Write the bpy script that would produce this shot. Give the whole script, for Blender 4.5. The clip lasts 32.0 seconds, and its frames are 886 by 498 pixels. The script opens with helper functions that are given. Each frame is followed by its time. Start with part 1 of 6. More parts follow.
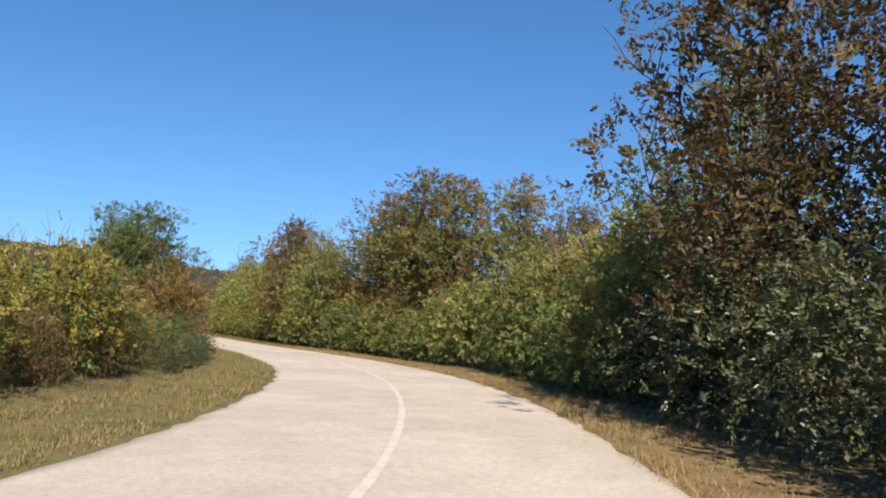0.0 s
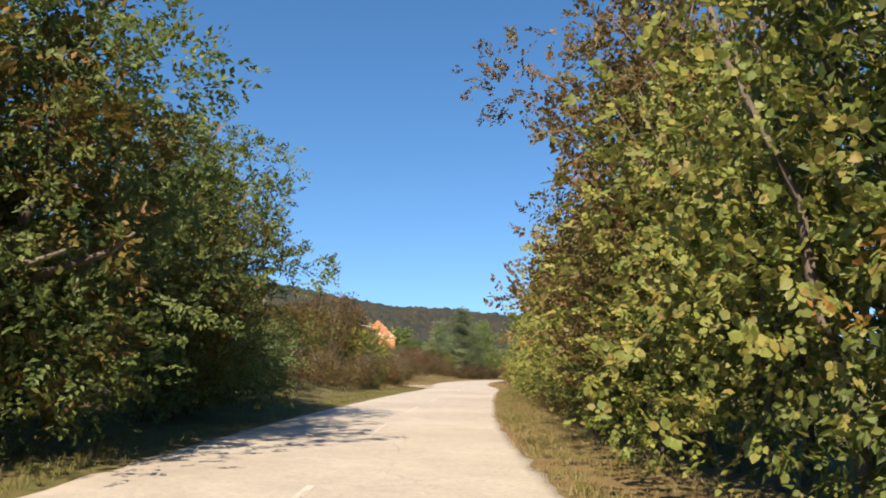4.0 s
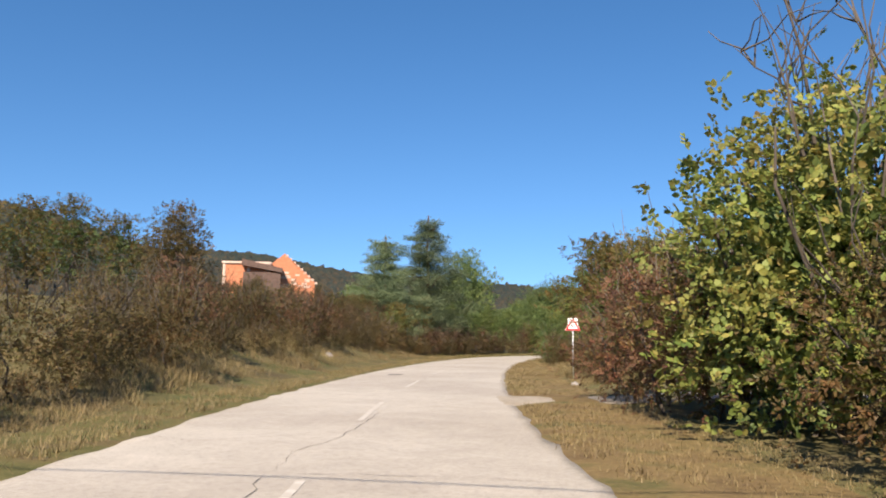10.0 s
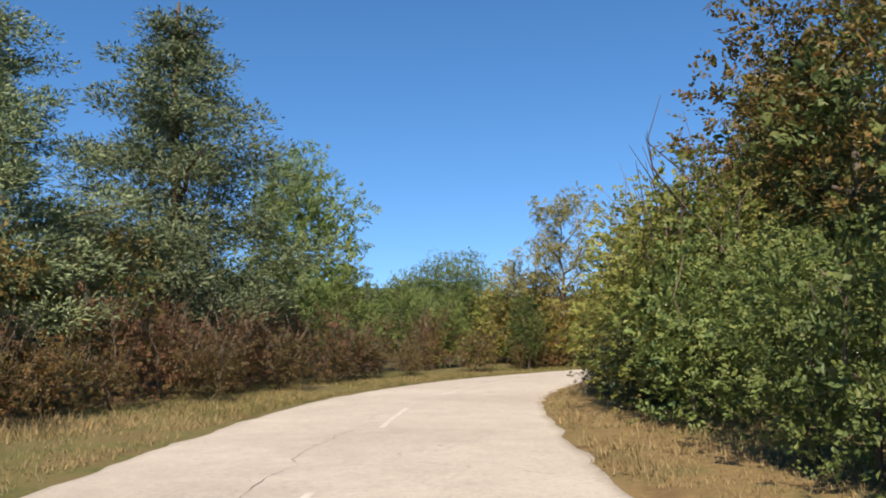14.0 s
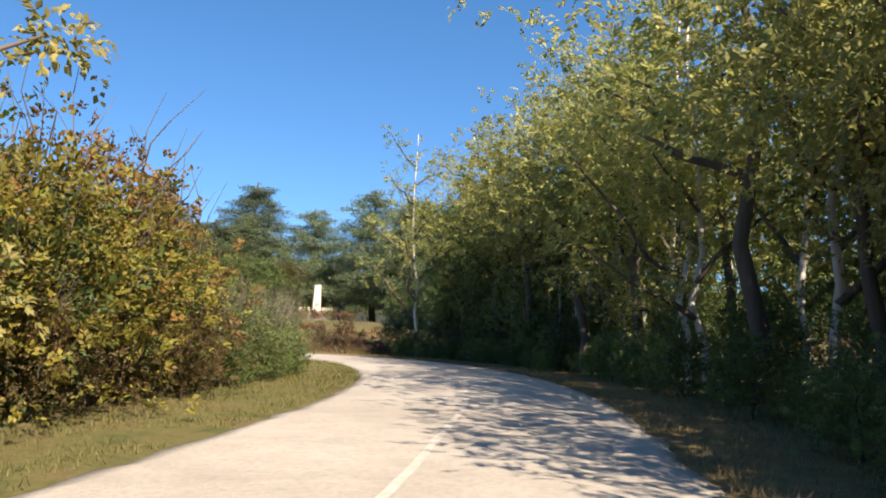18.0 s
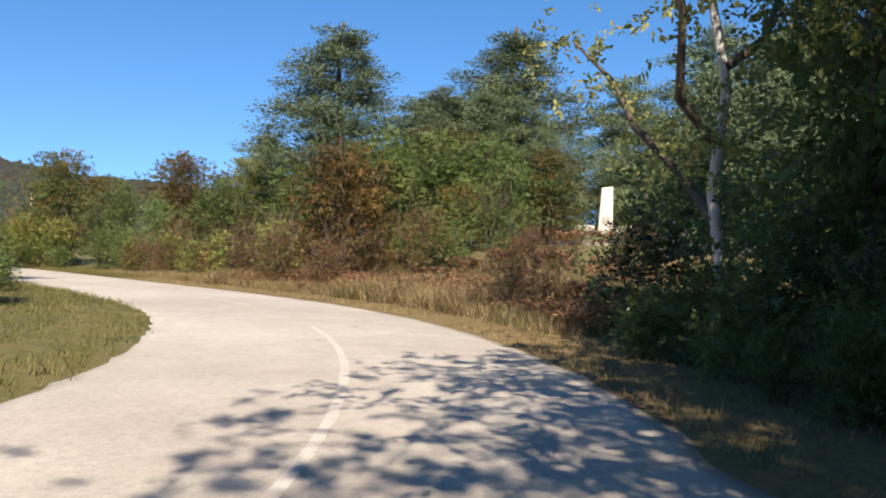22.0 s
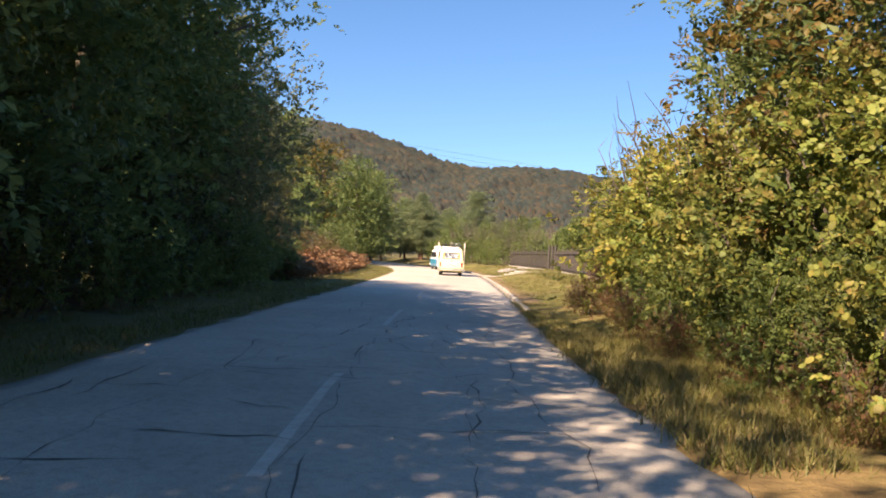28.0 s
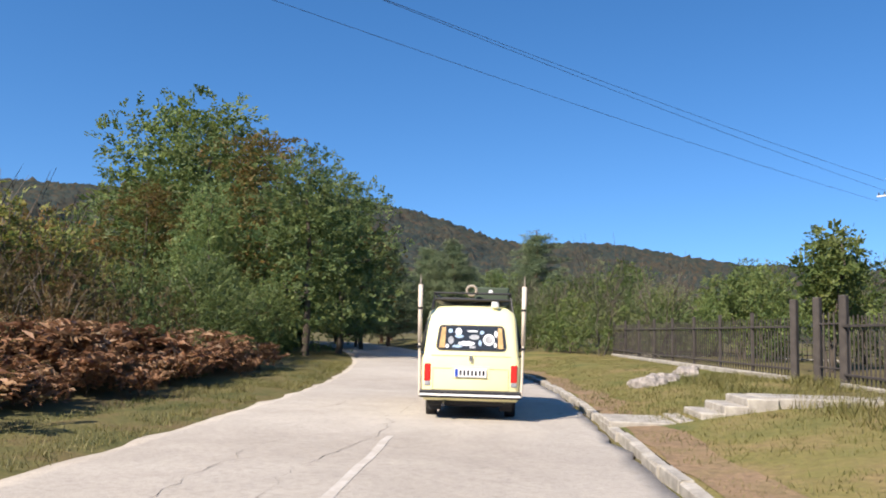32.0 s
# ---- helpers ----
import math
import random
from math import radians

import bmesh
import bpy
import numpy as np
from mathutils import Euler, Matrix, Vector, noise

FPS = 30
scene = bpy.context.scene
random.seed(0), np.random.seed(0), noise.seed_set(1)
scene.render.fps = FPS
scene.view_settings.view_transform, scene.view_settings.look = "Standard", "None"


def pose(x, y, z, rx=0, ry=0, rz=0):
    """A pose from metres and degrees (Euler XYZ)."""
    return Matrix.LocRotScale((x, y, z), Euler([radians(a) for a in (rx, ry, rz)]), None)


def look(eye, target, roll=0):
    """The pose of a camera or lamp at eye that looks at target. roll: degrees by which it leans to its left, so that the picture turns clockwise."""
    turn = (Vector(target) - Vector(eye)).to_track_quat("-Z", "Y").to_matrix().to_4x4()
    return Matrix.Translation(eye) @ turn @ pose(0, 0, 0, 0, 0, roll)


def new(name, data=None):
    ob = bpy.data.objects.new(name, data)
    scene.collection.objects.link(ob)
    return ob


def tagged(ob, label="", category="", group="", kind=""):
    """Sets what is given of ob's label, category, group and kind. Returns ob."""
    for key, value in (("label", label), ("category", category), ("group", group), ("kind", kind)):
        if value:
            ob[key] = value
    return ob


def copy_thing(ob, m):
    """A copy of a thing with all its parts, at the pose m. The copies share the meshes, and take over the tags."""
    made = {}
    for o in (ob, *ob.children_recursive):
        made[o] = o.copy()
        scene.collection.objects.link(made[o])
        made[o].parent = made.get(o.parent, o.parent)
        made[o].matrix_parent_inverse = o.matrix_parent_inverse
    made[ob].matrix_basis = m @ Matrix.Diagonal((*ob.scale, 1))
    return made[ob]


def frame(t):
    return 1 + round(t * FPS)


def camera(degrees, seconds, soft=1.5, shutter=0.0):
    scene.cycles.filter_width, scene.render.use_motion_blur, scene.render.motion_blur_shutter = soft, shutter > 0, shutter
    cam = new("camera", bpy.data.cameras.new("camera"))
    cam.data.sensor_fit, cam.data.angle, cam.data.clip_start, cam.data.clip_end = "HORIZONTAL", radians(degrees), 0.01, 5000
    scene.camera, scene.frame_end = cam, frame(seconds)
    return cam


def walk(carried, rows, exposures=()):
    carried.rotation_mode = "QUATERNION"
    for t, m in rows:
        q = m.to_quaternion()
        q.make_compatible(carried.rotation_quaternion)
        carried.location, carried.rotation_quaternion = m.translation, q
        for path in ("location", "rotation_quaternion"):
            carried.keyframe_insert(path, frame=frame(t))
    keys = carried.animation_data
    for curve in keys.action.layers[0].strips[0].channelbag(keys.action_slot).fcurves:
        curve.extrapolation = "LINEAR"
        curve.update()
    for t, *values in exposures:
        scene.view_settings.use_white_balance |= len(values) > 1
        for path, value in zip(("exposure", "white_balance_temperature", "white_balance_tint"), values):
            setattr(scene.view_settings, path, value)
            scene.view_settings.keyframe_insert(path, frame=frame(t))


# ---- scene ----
cam = camera(57.2, 32.0, 1.9)
PATH = [
    (0.0, (0.328, -0.004, 1.500), (-0.058, 9.934, 2.540), 2.98),
    (0.5, (0.636, 5.711, 1.500), (-0.612, 15.578, 2.544), 3.33),
    (1.0, (0.540, 12.606, 1.500), (-1.619, 22.326, 2.428), 0.75),
    (1.5, (0.155, 18.676, 1.500), (-2.693, 28.245, 2.069), -0.61),
    (2.0, (-0.928, 25.518, 1.500), (-4.156, 34.979, 1.776), -0.03),
    (2.5, (-2.538, 31.498, 1.500), (-6.064, 40.839, 2.068), 0.91),
    (3.0, (-4.874, 37.995, 1.500), (-8.903, 47.090, 2.527), 1.31),
    (3.5, (-7.510, 43.613, 1.500), (-11.864, 52.538, 2.675), 0.92),
    (4.0, (-10.825, 49.816, 1.500), (-15.396, 58.585, 2.990), 1.00),
    (4.5, (-13.837, 55.165, 1.500), (-18.530, 63.874, 2.957), -0.58),
    (6.5, (-25.614, 79.195, 1.500), (-28.944, 88.530, 2.832), -1.07),
    (7.0, (-28.338, 85.472, 1.500), (-31.510, 94.877, 2.711), -2.07),
    (7.5, (-31.198, 91.684, 1.500), (-34.650, 101.004, 2.606), -0.38),
    (8.0, (-34.059, 97.896, 1.500), (-37.754, 107.149, 2.362), 1.31),
    (8.5, (-36.358, 103.033, 1.500), (-40.215, 112.213, 2.432), 2.12),
    (9.0, (-39.228, 110.433, 1.500), (-43.401, 119.433, 2.757), 1.76),
    (9.5, (-41.957, 116.609, 1.500), (-46.230, 125.566, 2.736), 0.83),
    (10.0, (-44.859, 122.610, 1.500), (-49.221, 131.538, 2.628), 0.51),
    (10.5, (-48.241, 128.662, 1.500), (-52.223, 137.773, 2.564), -0.81),
    (11.0, (-51.267, 134.367, 1.500), (-54.670, 143.693, 2.697), -1.04),
    (11.5, (-54.068, 140.742, 1.500), (-57.096, 150.175, 2.862), -0.15),
    (12.0, (-56.621, 147.082, 1.500), (-59.657, 156.538, 2.670), 0.49),
    (12.5, (-59.213, 153.524, 1.500), (-62.306, 162.968, 2.613), 0.59),
    (13.0, (-61.774, 160.208, 1.500), (-64.719, 169.684, 2.735), 0.06),
    (13.5, (-64.183, 166.827, 1.500), (-67.048, 176.333, 2.698), -0.56),
    (15.5, (-70.625, 190.399, 1.500), (-71.518, 200.311, 2.473), -6.41),
    (16.0, (-71.806, 195.422, 1.500), (-71.089, 205.379, 2.097), -7.76),
    (16.5, (-72.102, 200.533, 1.500), (-69.965, 210.286, 2.062), -7.05),
    (17.0, (-71.584, 205.387, 1.500), (-68.730, 214.933, 2.364), -3.71),
    (17.5, (-70.518, 210.062, 1.500), (-67.364, 219.487, 2.604), -0.31),
    (18.0, (-68.785, 214.388, 1.500), (-65.582, 223.803, 2.542), 1.32),
    (18.5, (-66.847, 218.634, 1.500), (-63.959, 228.173, 2.317), 1.77),
    (19.0, (-64.763, 222.747, 1.500), (-62.251, 232.405, 2.143), 1.62),
    (19.5, (-62.951, 226.901, 1.500), (-60.899, 236.670, 2.095), 3.33),
    (20.0, (-61.337, 231.039, 1.500), (-60.020, 240.929, 2.164), 4.96),
    (20.5, (-59.756, 235.469, 1.500), (-59.013, 245.424, 2.097), 4.87),
    (21.0, (-58.320, 240.279, 1.500), (-58.047, 250.255, 2.137), 3.37),
    (21.5, (-57.099, 245.128, 1.500), (-57.435, 255.112, 1.959), 2.08),
    (22.0, (-56.198, 250.151, 1.500), (-57.593, 260.052, 1.650), 1.90),
    (22.5, (-56.510, 255.256, 1.500), (-58.983, 264.942, 1.757), 2.53),
    (23.0, (-57.447, 260.500, 1.500), (-61.100, 269.786, 2.157), 2.46),
    (23.5, (-59.101, 265.462, 1.500), (-63.776, 274.264, 2.313), 2.38),
    (24.0, (-61.518, 270.034, 1.500), (-67.191, 278.208, 2.502), 2.29),
    (24.5, (-64.609, 274.329, 1.500), (-70.920, 281.979, 2.785), 1.27),
    (25.0, (-68.260, 278.257, 1.500), (-74.902, 285.619, 2.798), -0.38),
    (25.5, (-72.336, 281.764, 1.500), (-79.434, 288.676, 2.859), -1.24),
    (27.5, (-88.242, 296.250, 1.500), (-95.863, 302.720, 1.710), 1.05),
    (28.0, (-92.650, 300.036, 1.500), (-100.157, 306.643, 1.563), 2.50),
    (28.5, (-96.370, 303.372, 1.500), (-103.897, 309.954, 1.638), 3.96),
    (29.0, (-100.431, 307.106, 1.500), (-108.063, 313.562, 1.779), 4.12),
    (29.5, (-103.657, 310.344, 1.500), (-111.300, 316.786, 1.819), 4.68),
    (30.0, (-107.800, 314.205, 1.500), (-115.456, 320.570, 2.433), 3.05),
    (30.5, (-111.721, 317.829, 1.500), (-119.448, 324.068, 2.670), 1.92),
    (31.0, (-115.994, 321.868, 1.500), (-123.830, 327.958, 2.732), 1.90),
    (31.5, (-119.534, 325.061, 1.500), (-127.388, 331.134, 2.694), 1.97),
    (32.0, (-123.625, 328.636, 1.500), (-131.513, 334.699, 2.517), 1.54),
]
walk(cam, [(t, look(eye, target, roll)) for t, eye, target, roll in PATH], [(t, e, k, {28: 24, 29: 24, 30: 19}.get(t, 15)) for t, e, k in (
    (0, 1.05, 7300), (2, 0.95, 7400), (4, 1.15, 7900), (7, 1.2, 7700), (8, 0.98, 7600), (9, 1.0, 7350), (14, 1.03, 7350), (17, 1.3, 7500), (19.5, 1.4, 7900),
    (20, 1.44, 8100), (21, 1.2, 7500), (22.5, 1.15, 7100), (25, 1.22, 6500), (28, 1.62, 8900), (29, 1.53, 7500), (30, 1.36, 8100), (31, 1.06, 7300), (32, 1.0, 6750))])

# ---- world, sun ----
SUN_EL, SHADOW_BEARING = radians(41), radians(11)
world = bpy.data.worlds.new("world")
scene.world = world
world.use_nodes = True
wn = world.node_tree
sky = wn.nodes.new("ShaderNodeTexSky")
sky.sky_type, sky.sun_disc = "NISHITA", False
sky.sun_elevation, sky.sun_rotation = SUN_EL, math.pi - SHADOW_BEARING
sky.air_density, sky.dust_density, sky.ozone_density, sky.altitude = 1.0, 0.0, 4.0, 600
wn.nodes["Background"].inputs["Strength"].default_value = 0.1
aim = wn.nodes.new("ShaderNodeMapping")  # lifts the sky lookup, so the pale horizon glow drops below the hills
aim.inputs["Location"].default_value = (0, 0, 0.12)
wn.links.new(wn.nodes.new("ShaderNodeTexCoord").outputs["Generated"], aim.inputs["Vector"])
wn.links.new(aim.outputs["Vector"], sky.inputs["Vector"])
deep = wn.nodes.new("ShaderNodeHueSaturation")
deep.inputs["Saturation"].default_value = 1.24
wn.links.new(sky.outputs["Color"], deep.inputs["Color"])
wn.links.new(deep.outputs["Color"], wn.nodes["Background"].inputs["Color"])
sun = new("sun", bpy.data.lights.new("sun", "SUN"))
scene.view_settings.exposure = 1.1
sun.data.energy, sun.data.angle, sun.data.color = 4.6, radians(0.55), (1.0, 0.93, 0.82)
sun.matrix_basis = look((0, 0, 60), (-math.sin(SHADOW_BEARING) * math.cos(SUN_EL), math.cos(SHADOW_BEARING) * math.cos(SUN_EL), 60 - math.sin(SUN_EL)))


# ---- materials ----
class Mat:
    """A node material in the making."""

    def __init__(self, name, rough=0.8, metal=0.0, spec=0.3):
        self.m = bpy.data.materials.new(name)
        self.m.use_nodes = True
        self.t = self.m.node_tree
        self.b = self.t.nodes["Principled BSDF"]
        self.b.inputs["Roughness"].default_value = rough
        self.b.inputs["Metallic"].default_value = metal
        self.b.inputs["Specular IOR Level"].default_value = spec

    def node(self, kind, **values):
        n = self.t.nodes.new(kind)
        for key, value in values.items():
            n.inputs[key.replace("_", " ")].default_value = value
        return n

    def link(self, a, b):
        self.t.links.new(a, b)

    def noise(self, scale, detail=4.0, rough=0.6, distort=0.0, where=None):
        n = self.node("ShaderNodeTexNoise", Scale=scale, Detail=detail, Roughness=rough, Distortion=distort)
        self.link(where or self.place(), n.inputs["Vector"])
        return n.outputs["Fac"]

    def place(self):
        if not hasattr(self, "where"):
            self.where = self.t.nodes.new("ShaderNodeNewGeometry").outputs["Position"]
        return self.where

    def local(self):
        return self.t.nodes.new("ShaderNodeTexCoord").outputs["Object"]

    def ramp(self, fac, *stops):
        r = self.t.nodes.new("ShaderNodeValToRGB")
        e = r.color_ramp.elements
        while len(e) < len(stops):
            e.new(0.5)
        for k, (at, c) in enumerate(stops):
            e[k].position = at
            e[k].color = (*c, 1) if isinstance(c, tuple) else (c, c, c, 1)
        self.link(fac, r.inputs["Fac"])
        return r.outputs["Color"]

    def mix(self, fac, a, b, kind="MIX"):
        n = self.t.nodes.new("ShaderNodeMix")
        n.data_type, n.blend_type = "RGBA", kind
        for sock, v in ((n.inputs["Factor"], fac), (n.inputs[6], a), (n.inputs[7], b)):
            if isinstance(v, (int, float)):
                sock.default_value = v
            elif isinstance(v, tuple):
                sock.default_value = (*v, 1)
            else:
                self.link(v, sock)
        return n.outputs[2]

    def color(self, c):
        if isinstance(c, tuple):
            self.b.inputs["Base Color"].default_value = (*c, 1)
        else:
            self.link(c, self.b.inputs["Base Color"])
        return self

    def bump(self, fac, strength=0.5, dist=0.02):
        n = self.node("ShaderNodeBump", Strength=strength, Distance=dist)
        self.link(fac, n.inputs["Height"])
        self.link(n.outputs["Normal"], self.b.inputs["Normal"])
        return self


def plain(name, c, rough=0.5, metal=0.0, vary=0.12, scale=6.0, spec=0.4):
    """A surface of one colour with slight blotches and fine relief."""
    m = Mat(name, rough, metal, spec)
    f = m.noise(scale, 5, 0.65, where=m.local())
    m.color(m.ramp(f, (0.3, tuple(v * (1 - vary) for v in c)), (0.7, tuple(min(1, v * (1 + vary)) for v in c))))
    return m.bump(m.noise(scale * 12, 3, where=m.local()), 0.12, 0.004).m


def foliage(name, *cols, thin=0.42, rough=0.55, patch=0.5):
    """Leaves: each of its own colour, whole sprays shifting slowly in tone, some light passing through."""
    m = Mat(name, rough, 0, 0.35)
    g = m.t.nodes.new("ShaderNodeNewGeometry")
    step = 1.0 / max(1, len(cols) - 1)
    r = m.ramp(g.outputs["Random Per Island"], *[(k * step, c) for k, c in enumerate(cols)])
    big = m.noise(patch, 3, 0.6)
    c = m.mix(0.45, r, m.ramp(big, (0.3, cols[0]), (0.5, cols[len(cols) // 2]), (0.68, cols[-1])))
    c = m.mix(0.7, c, m.ramp(m.noise(2.4, 3, 0.6), (0.3, 0.55), (0.5, 1.0)), "MULTIPLY")
    hue = m.t.nodes.new("ShaderNodeHueSaturation")
    info = m.t.nodes.new("ShaderNodeObjectInfo")
    mr = m.node("ShaderNodeMapRange", To_Min=0.72, To_Max=1.25)
    m.link(info.outputs["Random"], mr.inputs["Value"])
    m.link(mr.outputs["Result"], hue.inputs["Value"])
    m.link(c, hue.inputs["Color"])
    m.color(hue.outputs["Color"])
    tr = m.t.nodes.new("ShaderNodeBsdfTranslucent")
    m.link(hue.outputs["Color"], tr.inputs["Color"])
    mx = m.t.nodes.new("ShaderNodeMixShader")
    mx.inputs[0].default_value = thin
    m.link(m.b.outputs[0], mx.inputs[1])
    m.link(tr.outputs[0], mx.inputs[2])
    m.link(mx.outputs[0], m.t.nodes["Material Output"].inputs["Surface"])
    return m.m


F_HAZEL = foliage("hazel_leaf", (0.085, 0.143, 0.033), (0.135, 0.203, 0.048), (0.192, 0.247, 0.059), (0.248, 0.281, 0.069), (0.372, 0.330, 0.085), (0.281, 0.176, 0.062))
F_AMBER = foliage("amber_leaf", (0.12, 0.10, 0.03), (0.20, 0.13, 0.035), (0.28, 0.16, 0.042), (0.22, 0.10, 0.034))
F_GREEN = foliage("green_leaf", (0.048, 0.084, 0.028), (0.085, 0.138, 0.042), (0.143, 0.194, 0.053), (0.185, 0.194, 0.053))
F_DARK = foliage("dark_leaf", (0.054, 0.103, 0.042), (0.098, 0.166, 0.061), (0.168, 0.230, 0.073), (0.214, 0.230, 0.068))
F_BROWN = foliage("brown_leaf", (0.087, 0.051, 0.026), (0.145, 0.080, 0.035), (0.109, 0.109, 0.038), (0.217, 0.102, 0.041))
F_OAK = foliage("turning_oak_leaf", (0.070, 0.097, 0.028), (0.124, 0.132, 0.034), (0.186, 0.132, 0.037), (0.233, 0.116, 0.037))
F_YELLOW = foliage("yellow_leaf", (0.11, 0.13, 0.03), (0.19, 0.20, 0.04), (0.33, 0.29, 0.05), (0.27, 0.17, 0.042))
F_RED = foliage("red_brown_leaf", (0.101, 0.040, 0.031), (0.190, 0.073, 0.050), (0.143, 0.100, 0.049), (0.262, 0.113, 0.063))
F_FERN = foliage("bracken_frond", (0.149, 0.067, 0.035), (0.258, 0.119, 0.064), (0.328, 0.184, 0.098), (0.258, 0.184, 0.098), thin=0.3)
F_POPLAR = foliage("pale_poplar_leaf", (0.109, 0.121, 0.043), (0.182, 0.188, 0.061), (0.278, 0.254, 0.085), (0.351, 0.290, 0.097))
F_BIRCH = foliage("birch_leaf", (0.152, 0.203, 0.070), (0.265, 0.305, 0.097), (0.390, 0.390, 0.125), (0.562, 0.484, 0.140), thin=0.5)
F_PINE = foliage("pine_needle", (0.054, 0.096, 0.052), (0.093, 0.144, 0.076), (0.142, 0.182, 0.087), (0.186, 0.209, 0.099), thin=0.15)
F_DRY = foliage("dry_grass", (0.15, 0.105, 0.05), (0.27, 0.19, 0.09), (0.40, 0.30, 0.15), (0.22, 0.20, 0.075), thin=0.3, patch=0.35)
F_GRASS = foliage("green_grass", (0.07, 0.095, 0.022), (0.13, 0.15, 0.035), (0.21, 0.19, 0.06), (0.27, 0.22, 0.09), thin=0.3, patch=0.25)
# leaf greens darkened so that hedge and undergrowth shade lies in the colour
F_SHADED = foliage("shade_dark_leaf", (0.023, 0.039, 0.018), (0.042, 0.065, 0.026), (0.072, 0.094, 0.039), (0.111, 0.098, 0.042), thin=0.2, rough=0.4)
F_GREY = foliage("grey_green_leaf", (0.080, 0.113, 0.052), (0.133, 0.171, 0.080), (0.203, 0.225, 0.109), (0.268, 0.261, 0.123))


def bark(name, dark, light, scale=7.0):
    m = Mat(name, 0.9, 0, 0.2)
    w = m.node("ShaderNodeMapping", Scale=(1, 1, 0.22))
    m.link(m.local(), w.inputs["Vector"])
    f = m.noise(scale, 6, 0.7, 0.6, w.outputs["Vector"])
    m.color(m.ramp(f, (0.32, dark), (0.66, light)))
    return m.bump(f, 0.7, 0.02).m


M_BARK = bark("grey_brown_bark", (0.045, 0.036, 0.028), (0.15, 0.125, 0.1))
M_PINEBARK = bark("pine_bark", (0.06, 0.035, 0.025), (0.2, 0.12, 0.08))
M_BIRCHBARK = bark("white_birch_bark", (0.2, 0.18, 0.15), (0.72, 0.69, 0.62), 4)


def road_material():
    m = Mat("worn_pale_asphalt", 0.88, 0, 0.25)
    grit = m.noise(70, 3, 0.7)
    mid = m.noise(1.4, 6, 0.6)
    big = m.noise(0.16, 4, 0.55)
    c = m.mix(m.ramp(big, (0.35, 0.0), (0.65, 1.0)), (0.47, 0.42, 0.355), (0.58, 0.53, 0.455))
    c = m.mix(0.34, c, m.ramp(mid, (0.3, 0.24), (0.7, 0.6)), "MULTIPLY")
    c = m.mix(m.ramp(m.noise(0.55, 5, 0.7, 0.8), (0.54, 0.0), (0.72, 0.55)), c, (0.34, 0.30, 0.255))
    c = m.mix(0.4, c, m.ramp(grit, (0.35, 0.42), (0.62, 1.1)), "MULTIPLY")
    c = m.mix(0.4, c, m.ramp(m.noise(11, 5, 0.75), (0.34, 0.55), (0.5, 1.0), (0.66, 1.15)), "MULTIPLY")
    wob = m.node("ShaderNodeTexNoise", Scale=0.9, Detail=5.0, Roughness=0.65)
    m.link(m.place(), wob.inputs["Vector"])
    at = m.t.nodes.new("ShaderNodeVectorMath")
    at.operation = "ADD"
    sc = m.t.nodes.new("ShaderNodeVectorMath")
    sc.operation = "SCALE"
    sc.inputs["Scale"].default_value = 1.3
    m.link(wob.outputs["Color"], sc.inputs[0])
    m.link(sc.outputs[0], at.inputs[0])
    m.link(m.place(), at.inputs[1])
    v = m.node("ShaderNodeTexVoronoi", Scale=0.3)
    v.feature = "DISTANCE_TO_EDGE"
    m.link(at.outputs[0], v.inputs["Vector"])
    line = m.ramp(v.outputs["Distance"], (0.0, 1.0), (0.0045, 0.0))
    gate = m.ramp(m.noise(0.11, 3, 0.5), (0.52, 0.0), (0.66, 0.7))
    crack = m.mix(1.0, line, gate, "MULTIPLY")
    c = m.mix(crack, c, (0.05, 0.045, 0.04))
    m.color(c)
    h = m.mix(crack, m.mix(0.6, m.ramp(grit, (0.3, 0.2), (0.7, 0.8)), m.ramp(mid, (0.3, 0.3), (0.7, 0.7))), (0.0, 0.0, 0.0))
    return m.bump(h, 0.45, 0.012).m


M_ROAD = road_material()


def ground_material(name, a, b, c, scale=0.35):
    m = Mat(name, 0.95, 0, 0.15)
    f, g = m.noise(scale, 6, 0.65), m.noise(9, 4, 0.7)
    col = m.ramp(f, (0.32, a), (0.5, b), (0.68, c))
    m.color(m.mix(0.55, col, m.ramp(g, (0.3, 0.35), (0.7, 1.0)), "MULTIPLY"))
    return m.bump(g, 0.8, 0.05).m


M_GROUND = ground_material("rough_meadow", (0.1, 0.11, 0.036), (0.15, 0.13, 0.058), (0.1, 0.075, 0.042), 0.22)
M_VERGE = ground_material("dry_verge", (0.105, 0.105, 0.04), (0.22, 0.155, 0.07), (0.15, 0.10, 0.05), 0.8)
M_LAWN = ground_material("mown_grass", (0.115, 0.13, 0.04), (0.21, 0.185, 0.064), (0.28, 0.195, 0.1), 0.45)
M_VERGEGREEN = ground_material("rough_green_verge", (0.075, 0.088, 0.03), (0.145, 0.13, 0.05), (0.17, 0.12, 0.06), 0.8)
M_GRAVEL = ground_material("pale_gravel", (0.30, 0.25, 0.19), (0.41, 0.36, 0.29), (0.33, 0.27, 0.2), 1.2)


